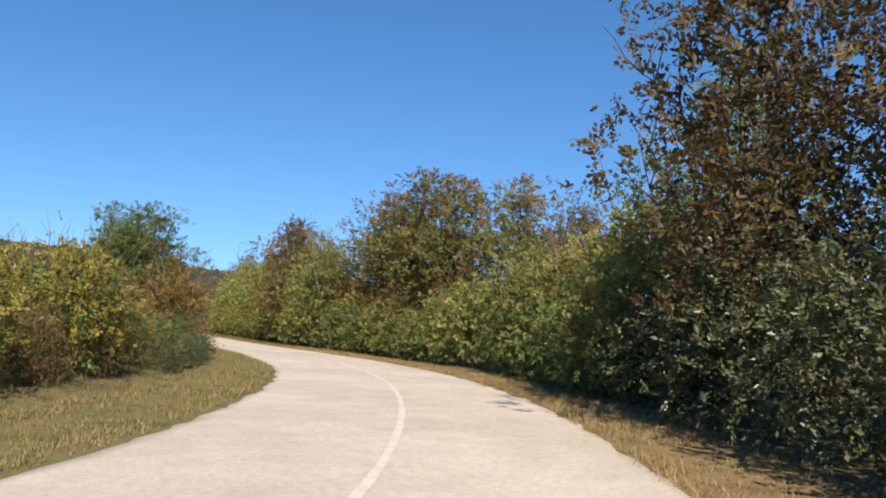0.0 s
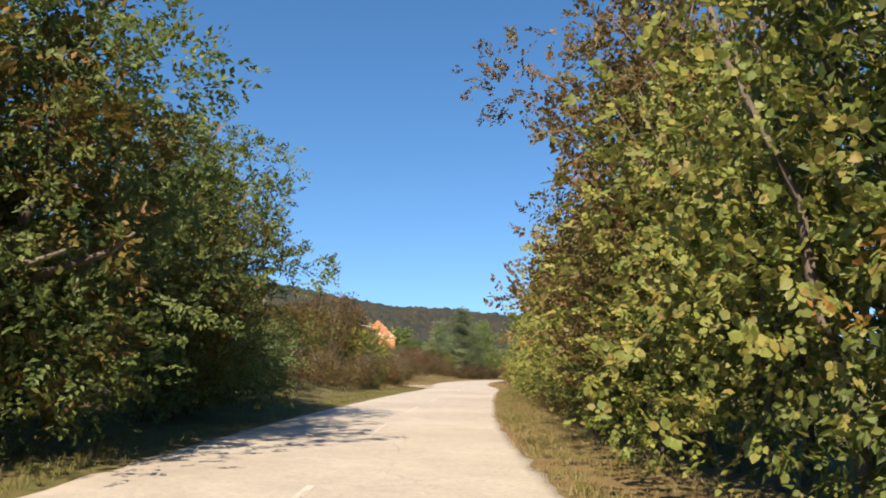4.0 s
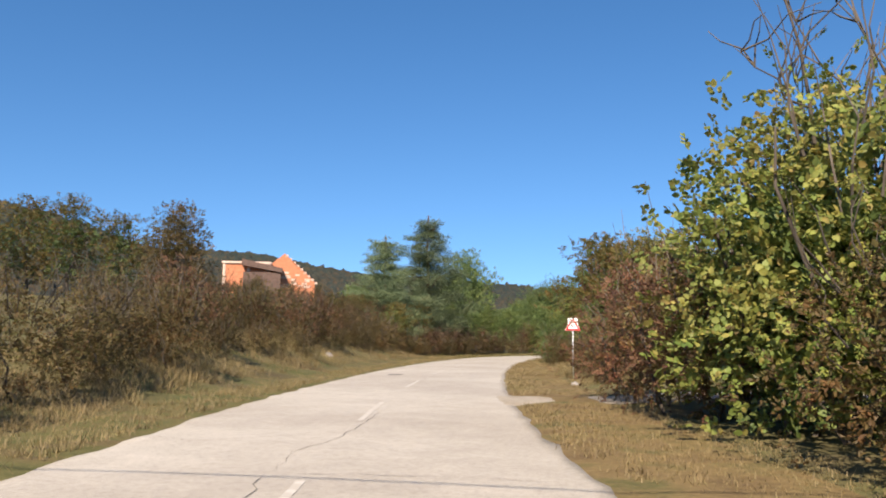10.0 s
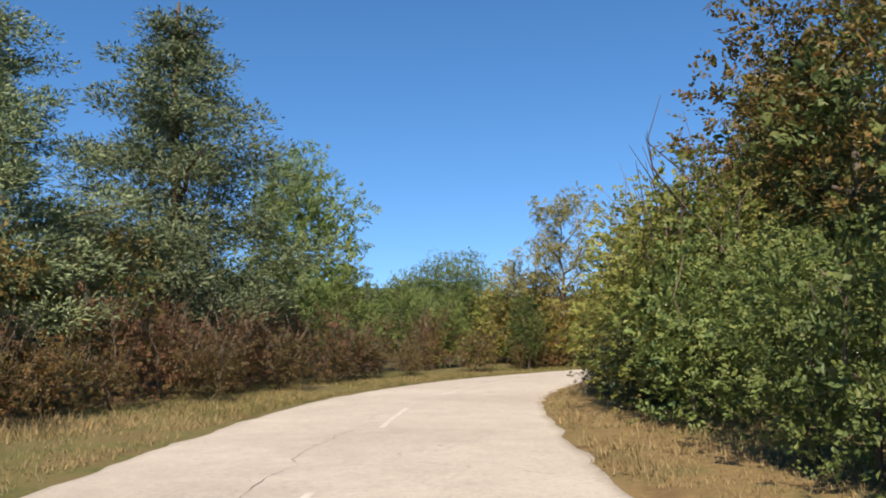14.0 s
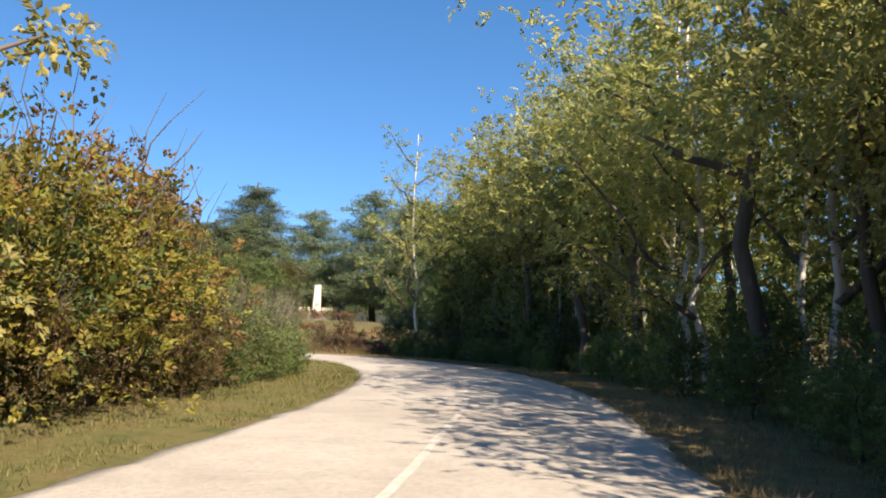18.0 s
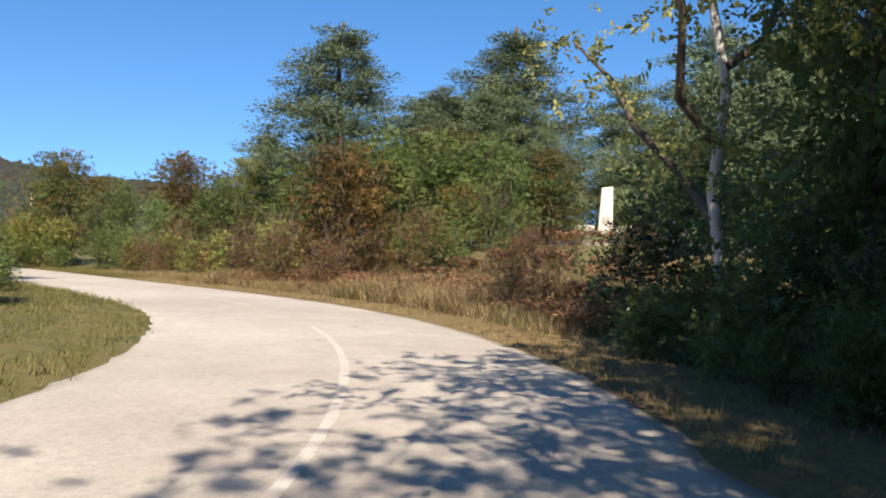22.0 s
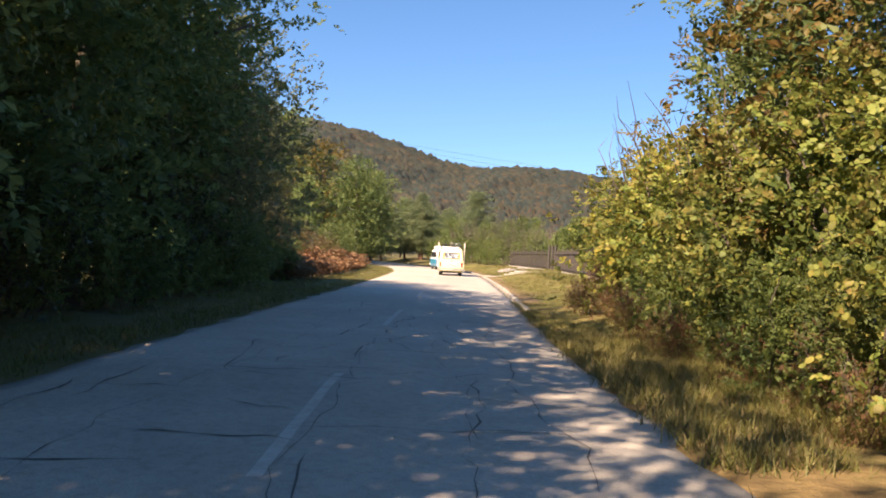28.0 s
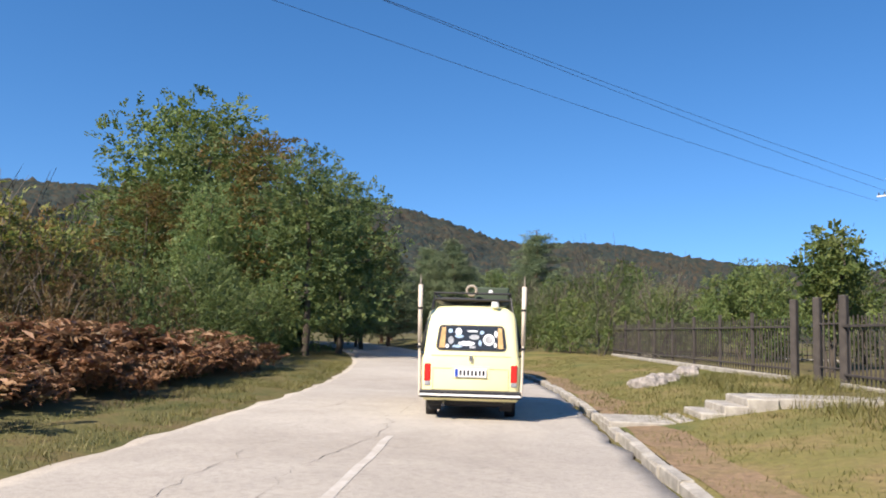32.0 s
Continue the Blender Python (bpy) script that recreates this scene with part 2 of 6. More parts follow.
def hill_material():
    """Mixed autumn forest far away: brown and ochre crowns, greens shifted to blue as painted haze."""
    m = Mat("far_hazed_forest", 0.95, 0, 0.1)
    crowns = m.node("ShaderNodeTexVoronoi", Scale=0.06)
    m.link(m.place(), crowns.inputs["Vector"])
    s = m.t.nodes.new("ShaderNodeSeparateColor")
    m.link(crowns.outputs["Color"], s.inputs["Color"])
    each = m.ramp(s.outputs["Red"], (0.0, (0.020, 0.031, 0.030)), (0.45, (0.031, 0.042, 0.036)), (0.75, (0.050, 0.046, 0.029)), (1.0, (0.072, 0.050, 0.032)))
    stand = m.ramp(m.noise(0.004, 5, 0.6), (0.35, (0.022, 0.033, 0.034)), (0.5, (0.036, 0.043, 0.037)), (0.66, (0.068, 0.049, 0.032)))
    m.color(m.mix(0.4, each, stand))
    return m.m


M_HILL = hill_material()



def worn_paint():
    m = Mat("worn_road_paint", 0.8, 0, 0.3)
    f = m.noise(5, 6, 0.7)
    m.color(m.ramp(f, (0.42, (0.42, 0.38, 0.325)), (0.7, (0.54, 0.51, 0.46))))
    return m.bump(m.noise(60, 2), 0.3, 0.005).m


M_PAINT = worn_paint()
M_CONCRETE = plain("weathered_concrete", (0.33, 0.305, 0.26), 0.9, 0, 0.35, 4)
M_WHITE = plain("white_stone", (0.58, 0.52, 0.45), 0.85, 0, 0.15, 2)
M_BRICK = plain("orange_brick", (0.5, 0.19, 0.1), 0.9, 0, 0.2, 4)
M_BRICKPALE = plain("pale_mortar", (0.62, 0.45, 0.36), 0.9, 0, 0.15, 2)
M_TILE = plain("dark_roof_tile", (0.12, 0.075, 0.06), 0.85, 0, 0.25, 3)
M_GREYROOF = plain("grey_roof", (0.38, 0.35, 0.32), 0.8, 0, 0.12, 2)
M_PLASTER = plain("white_plaster", (0.7, 0.68, 0.63), 0.9, 0, 0.08, 2)
M_STEEL = plain("galvanised_steel", (0.5, 0.5, 0.5), 0.45, 0.7, 0.12, 8)
M_SIGNWHITE = plain("white_sign_face", (0.82, 0.82, 0.8), 0.35, 0, 0.03, 4)
M_SIGNRED = plain("red_sign_rim", (0.6, 0.03, 0.03), 0.35, 0, 0.05, 4)
M_BLACK = plain("black_paint", (0.02, 0.02, 0.022), 0.5, 0, 0.1, 6)
M_WOODGREY = plain("weathered_fence_wood", (0.055, 0.047, 0.041), 0.85, 0, 0.3, 5)
M_POLE = plain("weathered_pole_wood", (0.3, 0.26, 0.21), 0.9, 0, 0.2, 5)
M_POLEWHITE = plain("pale_concrete_pole", (0.66, 0.64, 0.6), 0.8, 0, 0.1, 3)
M_STONE = plain("pale_limestone", (0.25, 0.225, 0.2), 0.9, 0, 0.55, 7)
M_YELLOW = plain("pale_yellow_enamel", (0.85, 0.78, 0.42), 0.33, 0, 0.03, 3, 0.5)
M_STAVE = plain("pale_pole_paint", (0.6, 0.52, 0.42), 0.6, 0, 0.15, 5)
M_VANWHITE = plain("white_enamel", (0.8, 0.79, 0.76), 0.32, 0, 0.02, 2, 0.5)
M_TEAL = plain("teal_enamel", (0.01, 0.2, 0.33), 0.32, 0, 0.03, 2, 0.5)
M_RUBBER = plain("tyre_rubber", (0.018, 0.018, 0.018), 0.85, 0, 0.2, 8)
M_CHROME = plain("chrome", (0.7, 0.7, 0.7), 0.2, 1.0, 0.05, 3)
M_LAMP = plain("red_lamp_lens", (0.55, 0.025, 0.02), 0.25, 0, 0.05, 5)
M_SEAM = plain("shut_line", (0.33, 0.28, 0.13), 0.7, 0, 0.1, 6)
M_CURTAIN = plain("tan_curtain", (0.5, 0.32, 0.14), 0.85, 0, 0.25, 9)
M_PAPER = plain("pale_sticker", (0.7, 0.72, 0.74), 0.5, 0, 0.12, 9)
M_PALEBLUE = plain("pale_blue_sticker", (0.3, 0.42, 0.55), 0.5, 0, 0.2, 9)
M_GREYPAPER = plain("grey_sticker", (0.3, 0.31, 0.32), 0.5, 0, 0.3, 9)
M_GLASS = plain("dark_window_glass", (0.03, 0.035, 0.04), 0.06, 0, 0.1, 2, 0.6)
M_BLUE = plain("blue_plate_band", (0.02, 0.07, 0.4), 0.4, 0, 0.02, 2)
M_GREENBOX = plain("dark_green_canvas", (0.05, 0.07, 0.045), 0.8, 0, 0.2, 5)

# ---- the road's line ----
AXIS = [(-0.5, -60.0), (-0.7, -38.0), (-0.9, -16.0), (-0.9, 0.0), (-0.6, 10.0), (-1.4, 20.0), (-3.5, 29.8), (-7.0, 39.1), (-11.5, 48.1), (-16.3, 56.8), (-20.9, 65.7), (-25.2, 74.7), (-29.3, 83.9), (-33.3, 93.0), (-37.2, 102.2), (-41.0, 111.5), (-45.2, 120.5), (-49.8, 129.4), (-54.2, 138.4), (-58.2, 147.6), (-61.9, 156.9), (-65.3, 166.3), (-68.4, 175.8), (-71.0, 185.4), (-73.0, 195.2), (-72.9, 205.2), (-70.1, 214.7), (-65.8, 223.8), (-61.8, 232.9), (-58.9, 242.5), (-57.7, 252.4), (-59.4, 262.2), (-63.8, 271.1), (-70.4, 278.6), (-77.8, 285.4), (-85.2, 292.1), (-92.7, 298.7), (-100.3, 305.2), (-107.7, 311.9), (-115.0, 318.7), (-122.4, 325.5), (-133.6, 335.5), (-142.8, 343.2), (-154.4, 351.2), (-167.7, 358.9), (-183.4, 366.8), (-202.3, 375.7), (-240.1, 393.4), (-299.5, 417.1)]
HALF = 3.2


def glide(pts, step=1.0):
    """A smooth line through the points, at even steps, with each one's station, counted from the fourth point."""
    p = np.array(pts, float)
    out, base = [], 0.0
    for k in range(1, len(p) - 2):
        a, b, c, d = p[k - 1:k + 3]
        u = np.linspace(0, 1, 24, endpoint=False)[:, None]
        out.append(0.5 * (2 * b + (c - a) * u + (2 * a - 5 * b + 4 * c - d) * u**2 + (3 * b - a - 3 * c + d) * u**3))
    q = np.concatenate(out)
    s = np.r_[0, np.cumsum(np.linalg.norm(np.diff(q, axis=0), axis=1))]
    zero = s[48]
    at = np.arange(0, s[-1], step)
    return np.c_[np.interp(at, s, q[:, 0]), np.interp(at, s, q[:, 1])], at - zero


LINE, STATION = glide(AXIS)
WAY = np.gradient(LINE, axis=0)
WAY /= np.linalg.norm(WAY, axis=1)[:, None]
BEARING = np.unwrap(np.arctan2(-WAY[:, 0], WAY[:, 1]))


def on_road(s, off=0.0):
    """x, y and bearing (radians) at a station, off metres to the right of the road's middle."""
    x, y, b = (float(np.interp(s, STATION, v)) for v in (LINE[:, 0], LINE[:, 1], BEARING))
    return x + off * math.cos(b), y + off * math.sin(b), b


def smooth(a, b, v):
    u = np.clip((v - a) / (b - a), 0, 1)
    return u * u * (3 - 2 * u)


def wave(x, y, k=1.0):
    """Gentle unevenness."""
    return (np.sin(x * 0.31 * k + 1.7 * np.sin(y * 0.23 * k)) + np.sin(y * 0.37 * k + 1.3 * np.sin(x * 0.19 * k + 2))) * 0.5


def land(x, y):
    """Height of the ground; the road lies at 0."""
    x, y = np.atleast_1d(np.asarray(x, float)), np.atleast_1d(np.asarray(y, float))
    d2 = np.full(x.shape, 1e18)
    near = np.zeros(x.shape, int)
    for k in range(0, len(LINE), 2):
        d = (x - LINE[k, 0]) ** 2 + (y - LINE[k, 1]) ** 2
        m = d < d2
        d2[m], near[m] = d[m], k
    w = WAY[near]
    side = (x - LINE[near, 0]) * w[:, 1] - (y - LINE[near, 1]) * w[:, 0]
    off = np.where(np.sqrt(d2) > 60, np.sign(side) * np.sqrt(d2), side)
    s, a = STATION[near], np.abs(side)
    a = np.where(np.sqrt(d2) > 60, np.sqrt(d2), a)
    z = -0.1 + 0.1 * smooth(3.3, 4.3, a) + 0.22 * smooth(5, 9, a) + 0.16 * wave(x, y) * smooth(5, 10, a)
    z += (off < 0) * smooth(142, 160, s) * (1 - smooth(192, 204, s)) * 1.3 * smooth(4.6, 9.5, a)   # bank below the brick house
    z += (off > 0) * smooth(338, 352, s) * 0.36 * smooth(4.2, 9.0, a) * (1 - smooth(460, 500, s))  # grass slope up to the fence
    z += (off < 0) * smooth(60, 75, s) * (1 - smooth(98, 106, s)) * 0.4 * smooth(5, 8, a)
    z += (off < 0) * smooth(140, 165, s) * (1 - smooth(235, 265, s)) * 3.3 * smooth(14, 36, a)
    z += (off > 0) * smooth(284, 300, s) * (1 - smooth(322, 334, s)) * 2.3 * smooth(8, 20, a)   # rise below the memorial
    return z


def link_mesh(name, verts, faces, material, parent=None, label="", flat=True, mats=None, slots=()):
    me = bpy.data.meshes.new(name)
    me.from_pydata([tuple(v) for v in verts], [], faces)
    for m in mats or [material]:
        me.materials.append(m)
    if not flat:
        me.polygons.foreach_set("use_smooth", [True] * len(me.polygons))
    if len(slots):
        me.polygons.foreach_set("material_index", list(slots))
    me.update()
    ob = new(name, me)
    if parent:
        ob.parent = parent
    if label:
        ob["label"] = label
    return ob


def part(name, bm, material, parent, label="", soft=False):
    """Links a bmesh as one mesh object under a thing or a part."""
    me = bpy.data.meshes.new(name)
    bm.normal_update()
    if soft:
        for f in bm.faces:
            f.smooth = True
    bm.to_mesh(me)
    bm.free()
    me.materials.append(material)
    ob = new(name, me)
    if parent:
        ob.parent = parent
    if label:
        ob["label"] = label
    return ob


def thing(name, m=None, label="", category="", group="", kind=""):
    ob = new(name)
    ob.empty_display_size = 0.2
    if m is not None:
        ob.matrix_basis = m
    return tagged(ob, label, category, group, kind)


def box(sx, sy, sz, at=(0, 0, 0), bevel=0.0, segs=1, turn=None):
    """A bevelled block; at is the middle of its underside."""
    bm = bmesh.new()
    bmesh.ops.create_cube(bm, size=1)
    bmesh.ops.scale(bm, vec=(sx, sy, sz), verts=bm.verts)
    if bevel:
        bmesh.ops.bevel(bm, geom=bm.edges[:], offset=bevel, segments=segs, profile=0.5, affect="EDGES")
    if turn is not None:
        bmesh.ops.transform(bm, matrix=turn, verts=bm.verts)
    bmesh.ops.translate(bm, vec=(at[0], at[1], at[2] + sz / 2), verts=bm.verts)
    return bm


def rod(a, b, r0, r1=None, sides=8, bm=None):
    """A round bar from a to b."""
    bm = bm or bmesh.new()
    a, b = Vector(a), Vector(b)
    q = (b - a).to_track_quat("Z", "Y").to_matrix().to_4x4()
    bmesh.ops.create_cone(bm, cap_ends=True, segments=sides, radius1=r0, radius2=r0 if r1 is None else r1, depth=(b - a).length,
                          matrix=Matrix.Translation((a + b) / 2) @ q)
    return bm


def tube(pts, radii, sides=6):
    """Verts and faces of a tapering tube along a bent line."""
    pts = np.asarray(pts, float)
    way = np.gradient(pts, axis=0)
    verts, faces = [], []
    for k, (p, w) in enumerate(zip(pts, way)):
        w = w / (np.linalg.norm(w) + 1e-9)
        a = np.cross(w, (0.31, 0.95, 0.05))
        a /= np.linalg.norm(a)
        b = np.cross(w, a)
        for j in range(sides):
            u = 2 * math.pi * j / sides
            verts.append(p + (a * math.cos(u) + b * math.sin(u)) * radii[k])
    for k in range(len(pts) - 1):
        for j in range(sides):
            i, n = k * sides + j, k * sides + (j + 1) % sides
            faces.append((i, n, n + sides, i + sides))
    verts.append(pts[-1] + way[-1] * 0.02)
    top = (len(pts) - 1) * sides
    faces += [(top + j, top + (j + 1) % sides, len(verts) - 1) for j in range(sides)]
    return verts, faces


# ---- ground ----
def spread(lo, hi, step, far):
    """Even steps from lo to hi, growing ones out to far."""
    out, d, v = list(np.arange(lo, hi + 0.1, step)), step, hi
    while v < far:
        d *= 1.35
        v += d
        out.append(v)
    d, v = step, lo
    while v > -far:
        d *= 1.35
        v -= d
        out.insert(0, v)
    return np.array(out)


gx, gy = spread(-215, 45, 1.5, 4200), spread(-25, 415, 1.5, 4200)
GX, GY = np.meshgrid(gx, gy)
GZ = land(GX.ravel(), GY.ravel())
nx, ny = len(gx), len(gy)
gi = np.arange(nx * ny).reshape(ny, nx)
gf = np.stack([gi[:-1, :-1], gi[:-1, 1:], gi[1:, 1:], gi[1:, :-1]], -1).reshape(-1, 4)
tagged(link_mesh("ground", np.c_[GX.ravel(), GY.ravel(), GZ], gf.tolist(), M_GROUND, flat=False),
       "rough autumn meadow ground with dry and green grass", "ground", kind="structure")


def strip(name, s0, s1, profile, material, label="", category="", ragged=0.0, kind="structure", step=1.0):
    """A band along the road; profile gives (offset, height) pairs from left to right."""
    n = max(2, int((s1 - s0) / step) + 1)
    verts, faces = [], []
    for k, s in enumerate(np.linspace(s0, s1, n)):
        for j, (o, z) in enumerate(profile(s) if callable(profile) else profile):
            w = ragged * (noise.noise((s * 0.9, o * 3.1, 0)) + 0.6 * noise.noise((s * 3.1, o * 2, 4)))
            x, y, _ = on_road(s, o + w)
            verts.append((x, y, z))
    m = len(verts) // n
    for k in range(n - 1):
        for j in range(m - 1):
            i = k * m + j
            faces.append((i, i + 1, i + m + 1, i + m))
    ob = link_mesh(name, verts, faces, material, flat=False)
    return tagged(ob, label, category, kind=kind)


road_rim = lambda s: [(-HALF, -0.12), (-HALF, -0.012), (-HALF + 0.25, 0.0), (-1.6, 0.022), (0, 0.032), (1.6, 0.022), (HALF - 0.25, 0.0), (HALF, -0.012), (HALF, -0.12)]
strip("road", -62, 470, road_rim, M_ROAD, "pale worn cracked asphalt country road with crumbling edges", "road", ragged=0.16, step=0.5)


def crown(o):
    """Height of the road's surface."""
    return 0.032 * (1 - (o / HALF) ** 2) + 0.004


def marking(s0, s1, off=0.0, wide=0.11):
    strip("road_marking", s0, s1, [(off - wide / 2, crown(off)), (off + wide / 2, crown(off))], M_PAINT, "worn white painted line on the road", "road marking", 0.025, step=0.5)

marking(-40, 62)
for s in range(70, 205, 11):
    marking(s, s + 4.5)
marking(212, 285)
for s in range(292, 440, 11):
    marking(s, s + 4.5)

edge_l = lambda s: -(4.6 + 0.9 * smooth(14, 26, s) * (1 - smooth(40, 52, s)) + 0.5 * smooth(250, 260, s) * (1 - smooth(272, 284, s)))
strip("verge_left", -60, 460, lambda s: [(float(edge_l(s)) - 0.5, 0.02), (float(edge_l(s)), 0.05), (-3.9, 0.02), (-3.2, -0.02), (-2.95, -0.03)], M_VERGEGREEN,
      "strip of dry yellowed grass along the road", "verge", ragged=0.13, step=0.5)
rim_r = lambda s: 2.97
edge_r = lambda s: 4.7 + 0.5 * smooth(118, 126, s) * (1 - smooth(185, 192, s))
strip("verge_right", -60, 356, lambda s: [(float(rim_r(s)), -0.03 if rim_r(s) > 2.9 else 0.016), (3.2, -0.02 if rim_r(s) > 2.9 else 0.02), (3.9, 0.03), (float(edge_r(s)), 0.05), (float(edge_r(s)) + 0.5, 0.02)], M_VERGE,
      "strip of dry yellowed grass along the road", "verge", ragged=0.13, step=0.5)


# ---- plants ----
RNG = np.random.default_rng(5)


def unit(v):
    return v / (np.linalg.norm(v, axis=-1, keepdims=True) + 1e-9)


def leaves(rng, points, nrm, axis, size, slim=0.62):
    """Slightly folded leaves at the points, lying across nrm and pointing along axis."""
    n = len(points)
    nrm = unit(nrm)
    b = unit(np.cross(nrm, axis))
    a = np.cross(b, nrm)
    s = (size * rng.uniform(0.6, 1.25, n))[:, None]
    fold = nrm * s * rng.uniform(0.04, 0.2, n)[:, None]
    if slim > 0.7:  # broad leaves with rounded shoulders
        w = b * s * slim * 0.5
        v = np.stack([points - a * s * 0.5, points - a * s * 0.22 - w * 0.9 + fold, points + a * s * 0.2 - w + fold, points + a * s * 0.6,
                      points + a * s * 0.2 + w + fold, points - a * s * 0.22 + w * 0.9 + fold], 1).reshape(-1, 3)
        return v, np.arange(n)[:, None] * 6 + np.arange(6)
    v = np.stack([points - a * s * 0.5, points - b * s * slim * 0.5 + fold, points + a * s * 0.55, points + b * s * slim * 0.5 + fold], 1).reshape(-1, 3)
    return v, np.arange(n)[:, None] * 4 + np.arange(4)


def cloud(rng, blobs, n, size, gap=0.35, shell=0.3, slim=0.62, loose=0.7, droop=0.0, per=9):
    """Leafy sprays over a set of blobs (centre, radii), with gaps between them: each spray is a twig's row of leaves, left and right in turn."""
    c = np.array([b[0] for b in blobs], float)
    r = np.array([b[1] for b in blobs], float)
    w = (r[:, 0] * r[:, 1] + r[:, 0] * r[:, 2]) ** 1.0
    m = max(8, n // per)
    pick = rng.choice(len(blobs), m, p=w / w.sum())
    d = unit(rng.normal(size=(m, 3)))
    k = pick * 1.7
    lump = np.sin(d[:, 0] * 5 + k) + np.sin(d[:, 1] * 6 + k * 2.1) + np.sin(d[:, 2] * 7 - k)
    rad = 1 - shell * rng.random(m) ** 1.4 + 0.1 * lump
    keep = (lump > -3 + gap * 3.2) | (rng.random(m) < 0.35)
    p = (c[pick] + d * r[pick] * rad[:, None])[keep]
    d = d[keep]
    m = len(p)
    up = np.array([0, 0, 1.0])
    along = unit(d * 0.85 + up * (0.3 - droop) + rng.normal(size=(m, 3)) * 0.42)
    face = unit(d * 0.45 + up * 0.75 + rng.normal(size=(m, 3)) * 0.4)
    side = unit(np.cross(face, along))
    face = np.cross(along, side)
    u = ((np.arange(per) + 0.5) / per)[None, :, None]
    hand = np.where(np.arange(per) % 2, 1.0, -1.0)[None, :, None]
    ln = (size * per * 0.3 * rng.uniform(0.6, 1.35, m))[:, None, None]
    A, F, S = along[:, None, :], face[:, None, :], side[:, None, :]
    q = p[:, None, :] + A * ln * (u - 0.45) + S * hand * size * 0.5 * (1.1 - 0.5 * u) - F * ln * (0.22 + droop) * u**2 + rng.normal(size=(m, per, 3)) * size * 0.16
    ax = A * 0.7 + S * hand * (0.95 - 0.5 * u) - F * 0.3 * u + rng.normal(size=(m, per, 3)) * 0.25 - up * droop
    nr = F + rng.normal(size=(m, per, 3)) * loose * 0.42
    q, ax, nr = (v.reshape(-1, 3) for v in (q, ax, nr))
    ok = q[:, 2] > 0.02
    return leaves(rng, q[ok], nr[ok], ax[ok], size, slim)


def join(*sets):
    verts, faces, slot, base = [], [], [], 0
    for k, (v, f) in enumerate(sets):
        verts.append(np.asarray(v))
        faces += (np.asarray(f) + base).tolist()
        slot += [k] * len(f)
        base += len(v)
    return np.concatenate(verts), faces, slot


def bend(rng, start, end, n=6, wild=0.12):
    """A slightly crooked line."""
    a, b = np.array(start, float), np.array(end, float)
    u = np.linspace(0, 1, n)[:, None]
    off = rng.normal(size=(n, 3)) * wild * np.linalg.norm(b - a) * 0.3
    off[0] = 0
    return a + (b - a) * u + off


class Kind:
    """A few different plants of one sort, from which the others are copied."""

    def __init__(self, name, category, label, make, forms=3, group=""):
        self.name, self.category, self.label, self.make, self.group = name, category, label, make, group
        self.made, self.fresh, self.forms = [], [], forms

    def put(self, x, y, height, wide=1.0, spin=None, sink=0.04, lean=0.0):
        k = int(RNG.integers(self.forms))
        spin = RNG.uniform(0, 360) if spin is None else spin
        z = float(land(x, y)[0]) - sink
        while len(self.made) < self.forms:
            ob = thing(self.name, None, self.label, self.category, self.group)
            self.make(np.random.default_rng(100 + len(self.made) * 7 + len(self.name)), ob)
            self.made.append(ob)
            self.fresh.append(True)
        m = pose(x, y, z, lean, 0, spin) @ Matrix.Diagonal((height * wide, height * wide, height, 1))
        ob = self.made[k]
        if self.fresh[k]:
            ob.matrix_basis, self.fresh[k] = m, False
            return ob
        return copy_thing(ob, m @ Matrix.Diagonal((1 / ob.scale[0], 1 / ob.scale[1], 1 / ob.scale[2], 1)))

    def row(self, s0, s1, off, height, gap=2.2, wide=1.0, jitter=0.5):
        """Plants along the road; off and height are ranges."""
        s = s0
        while s <= s1:
            x, y, _ = on_road(s + RNG.uniform(-jitter, jitter), RNG.uniform(*off))
            self.put(x, y, RNG.uniform(*height), wide * RNG.uniform(0.88, 1.15))
            s += gap * RNG.uniform(0.8, 1.2)

    def at(self, s, off, height, wide=1.0, **more):
        x, y, _ = on_road(s, off)
        return self.put(x, y, height, wide, **more)


def limbs(rng, ob, stem, count, reach, low=0.3, r=0.018, name="limb", rise=0.35):
    """Side limbs from a stem, each a part of its own."""
    ends = []
    for k in range(count):
        u = low + (0.92 - low) * (k + 0.5) / count
        i = u * (len(stem) - 1)
        p = stem[int(i)] + (stem[min(int(i) + 1, len(stem) - 1)] - stem[int(i)]) * (i % 1)
        ang = k * 2.4 + rng.uniform(-0.4, 0.4)
        ln = reach * rng.uniform(0.75, 1.1) * (1.15 - 0.6 * u)
        e = p + np.array([math.cos(ang) * ln, math.sin(ang) * ln, ln * rise * rng.uniform(0.5, 1.6)])
        line = bend(rng, p, e, 5)
        v, f = tube(line, np.linspace(r * (1.1 - 0.6 * u), r * 0.25, 5), 5)
        link_mesh(name, v, f, M_BARK if name == "limb" else M_PINEBARK, ob, flat=False)
        ends.append(line)
    return ends


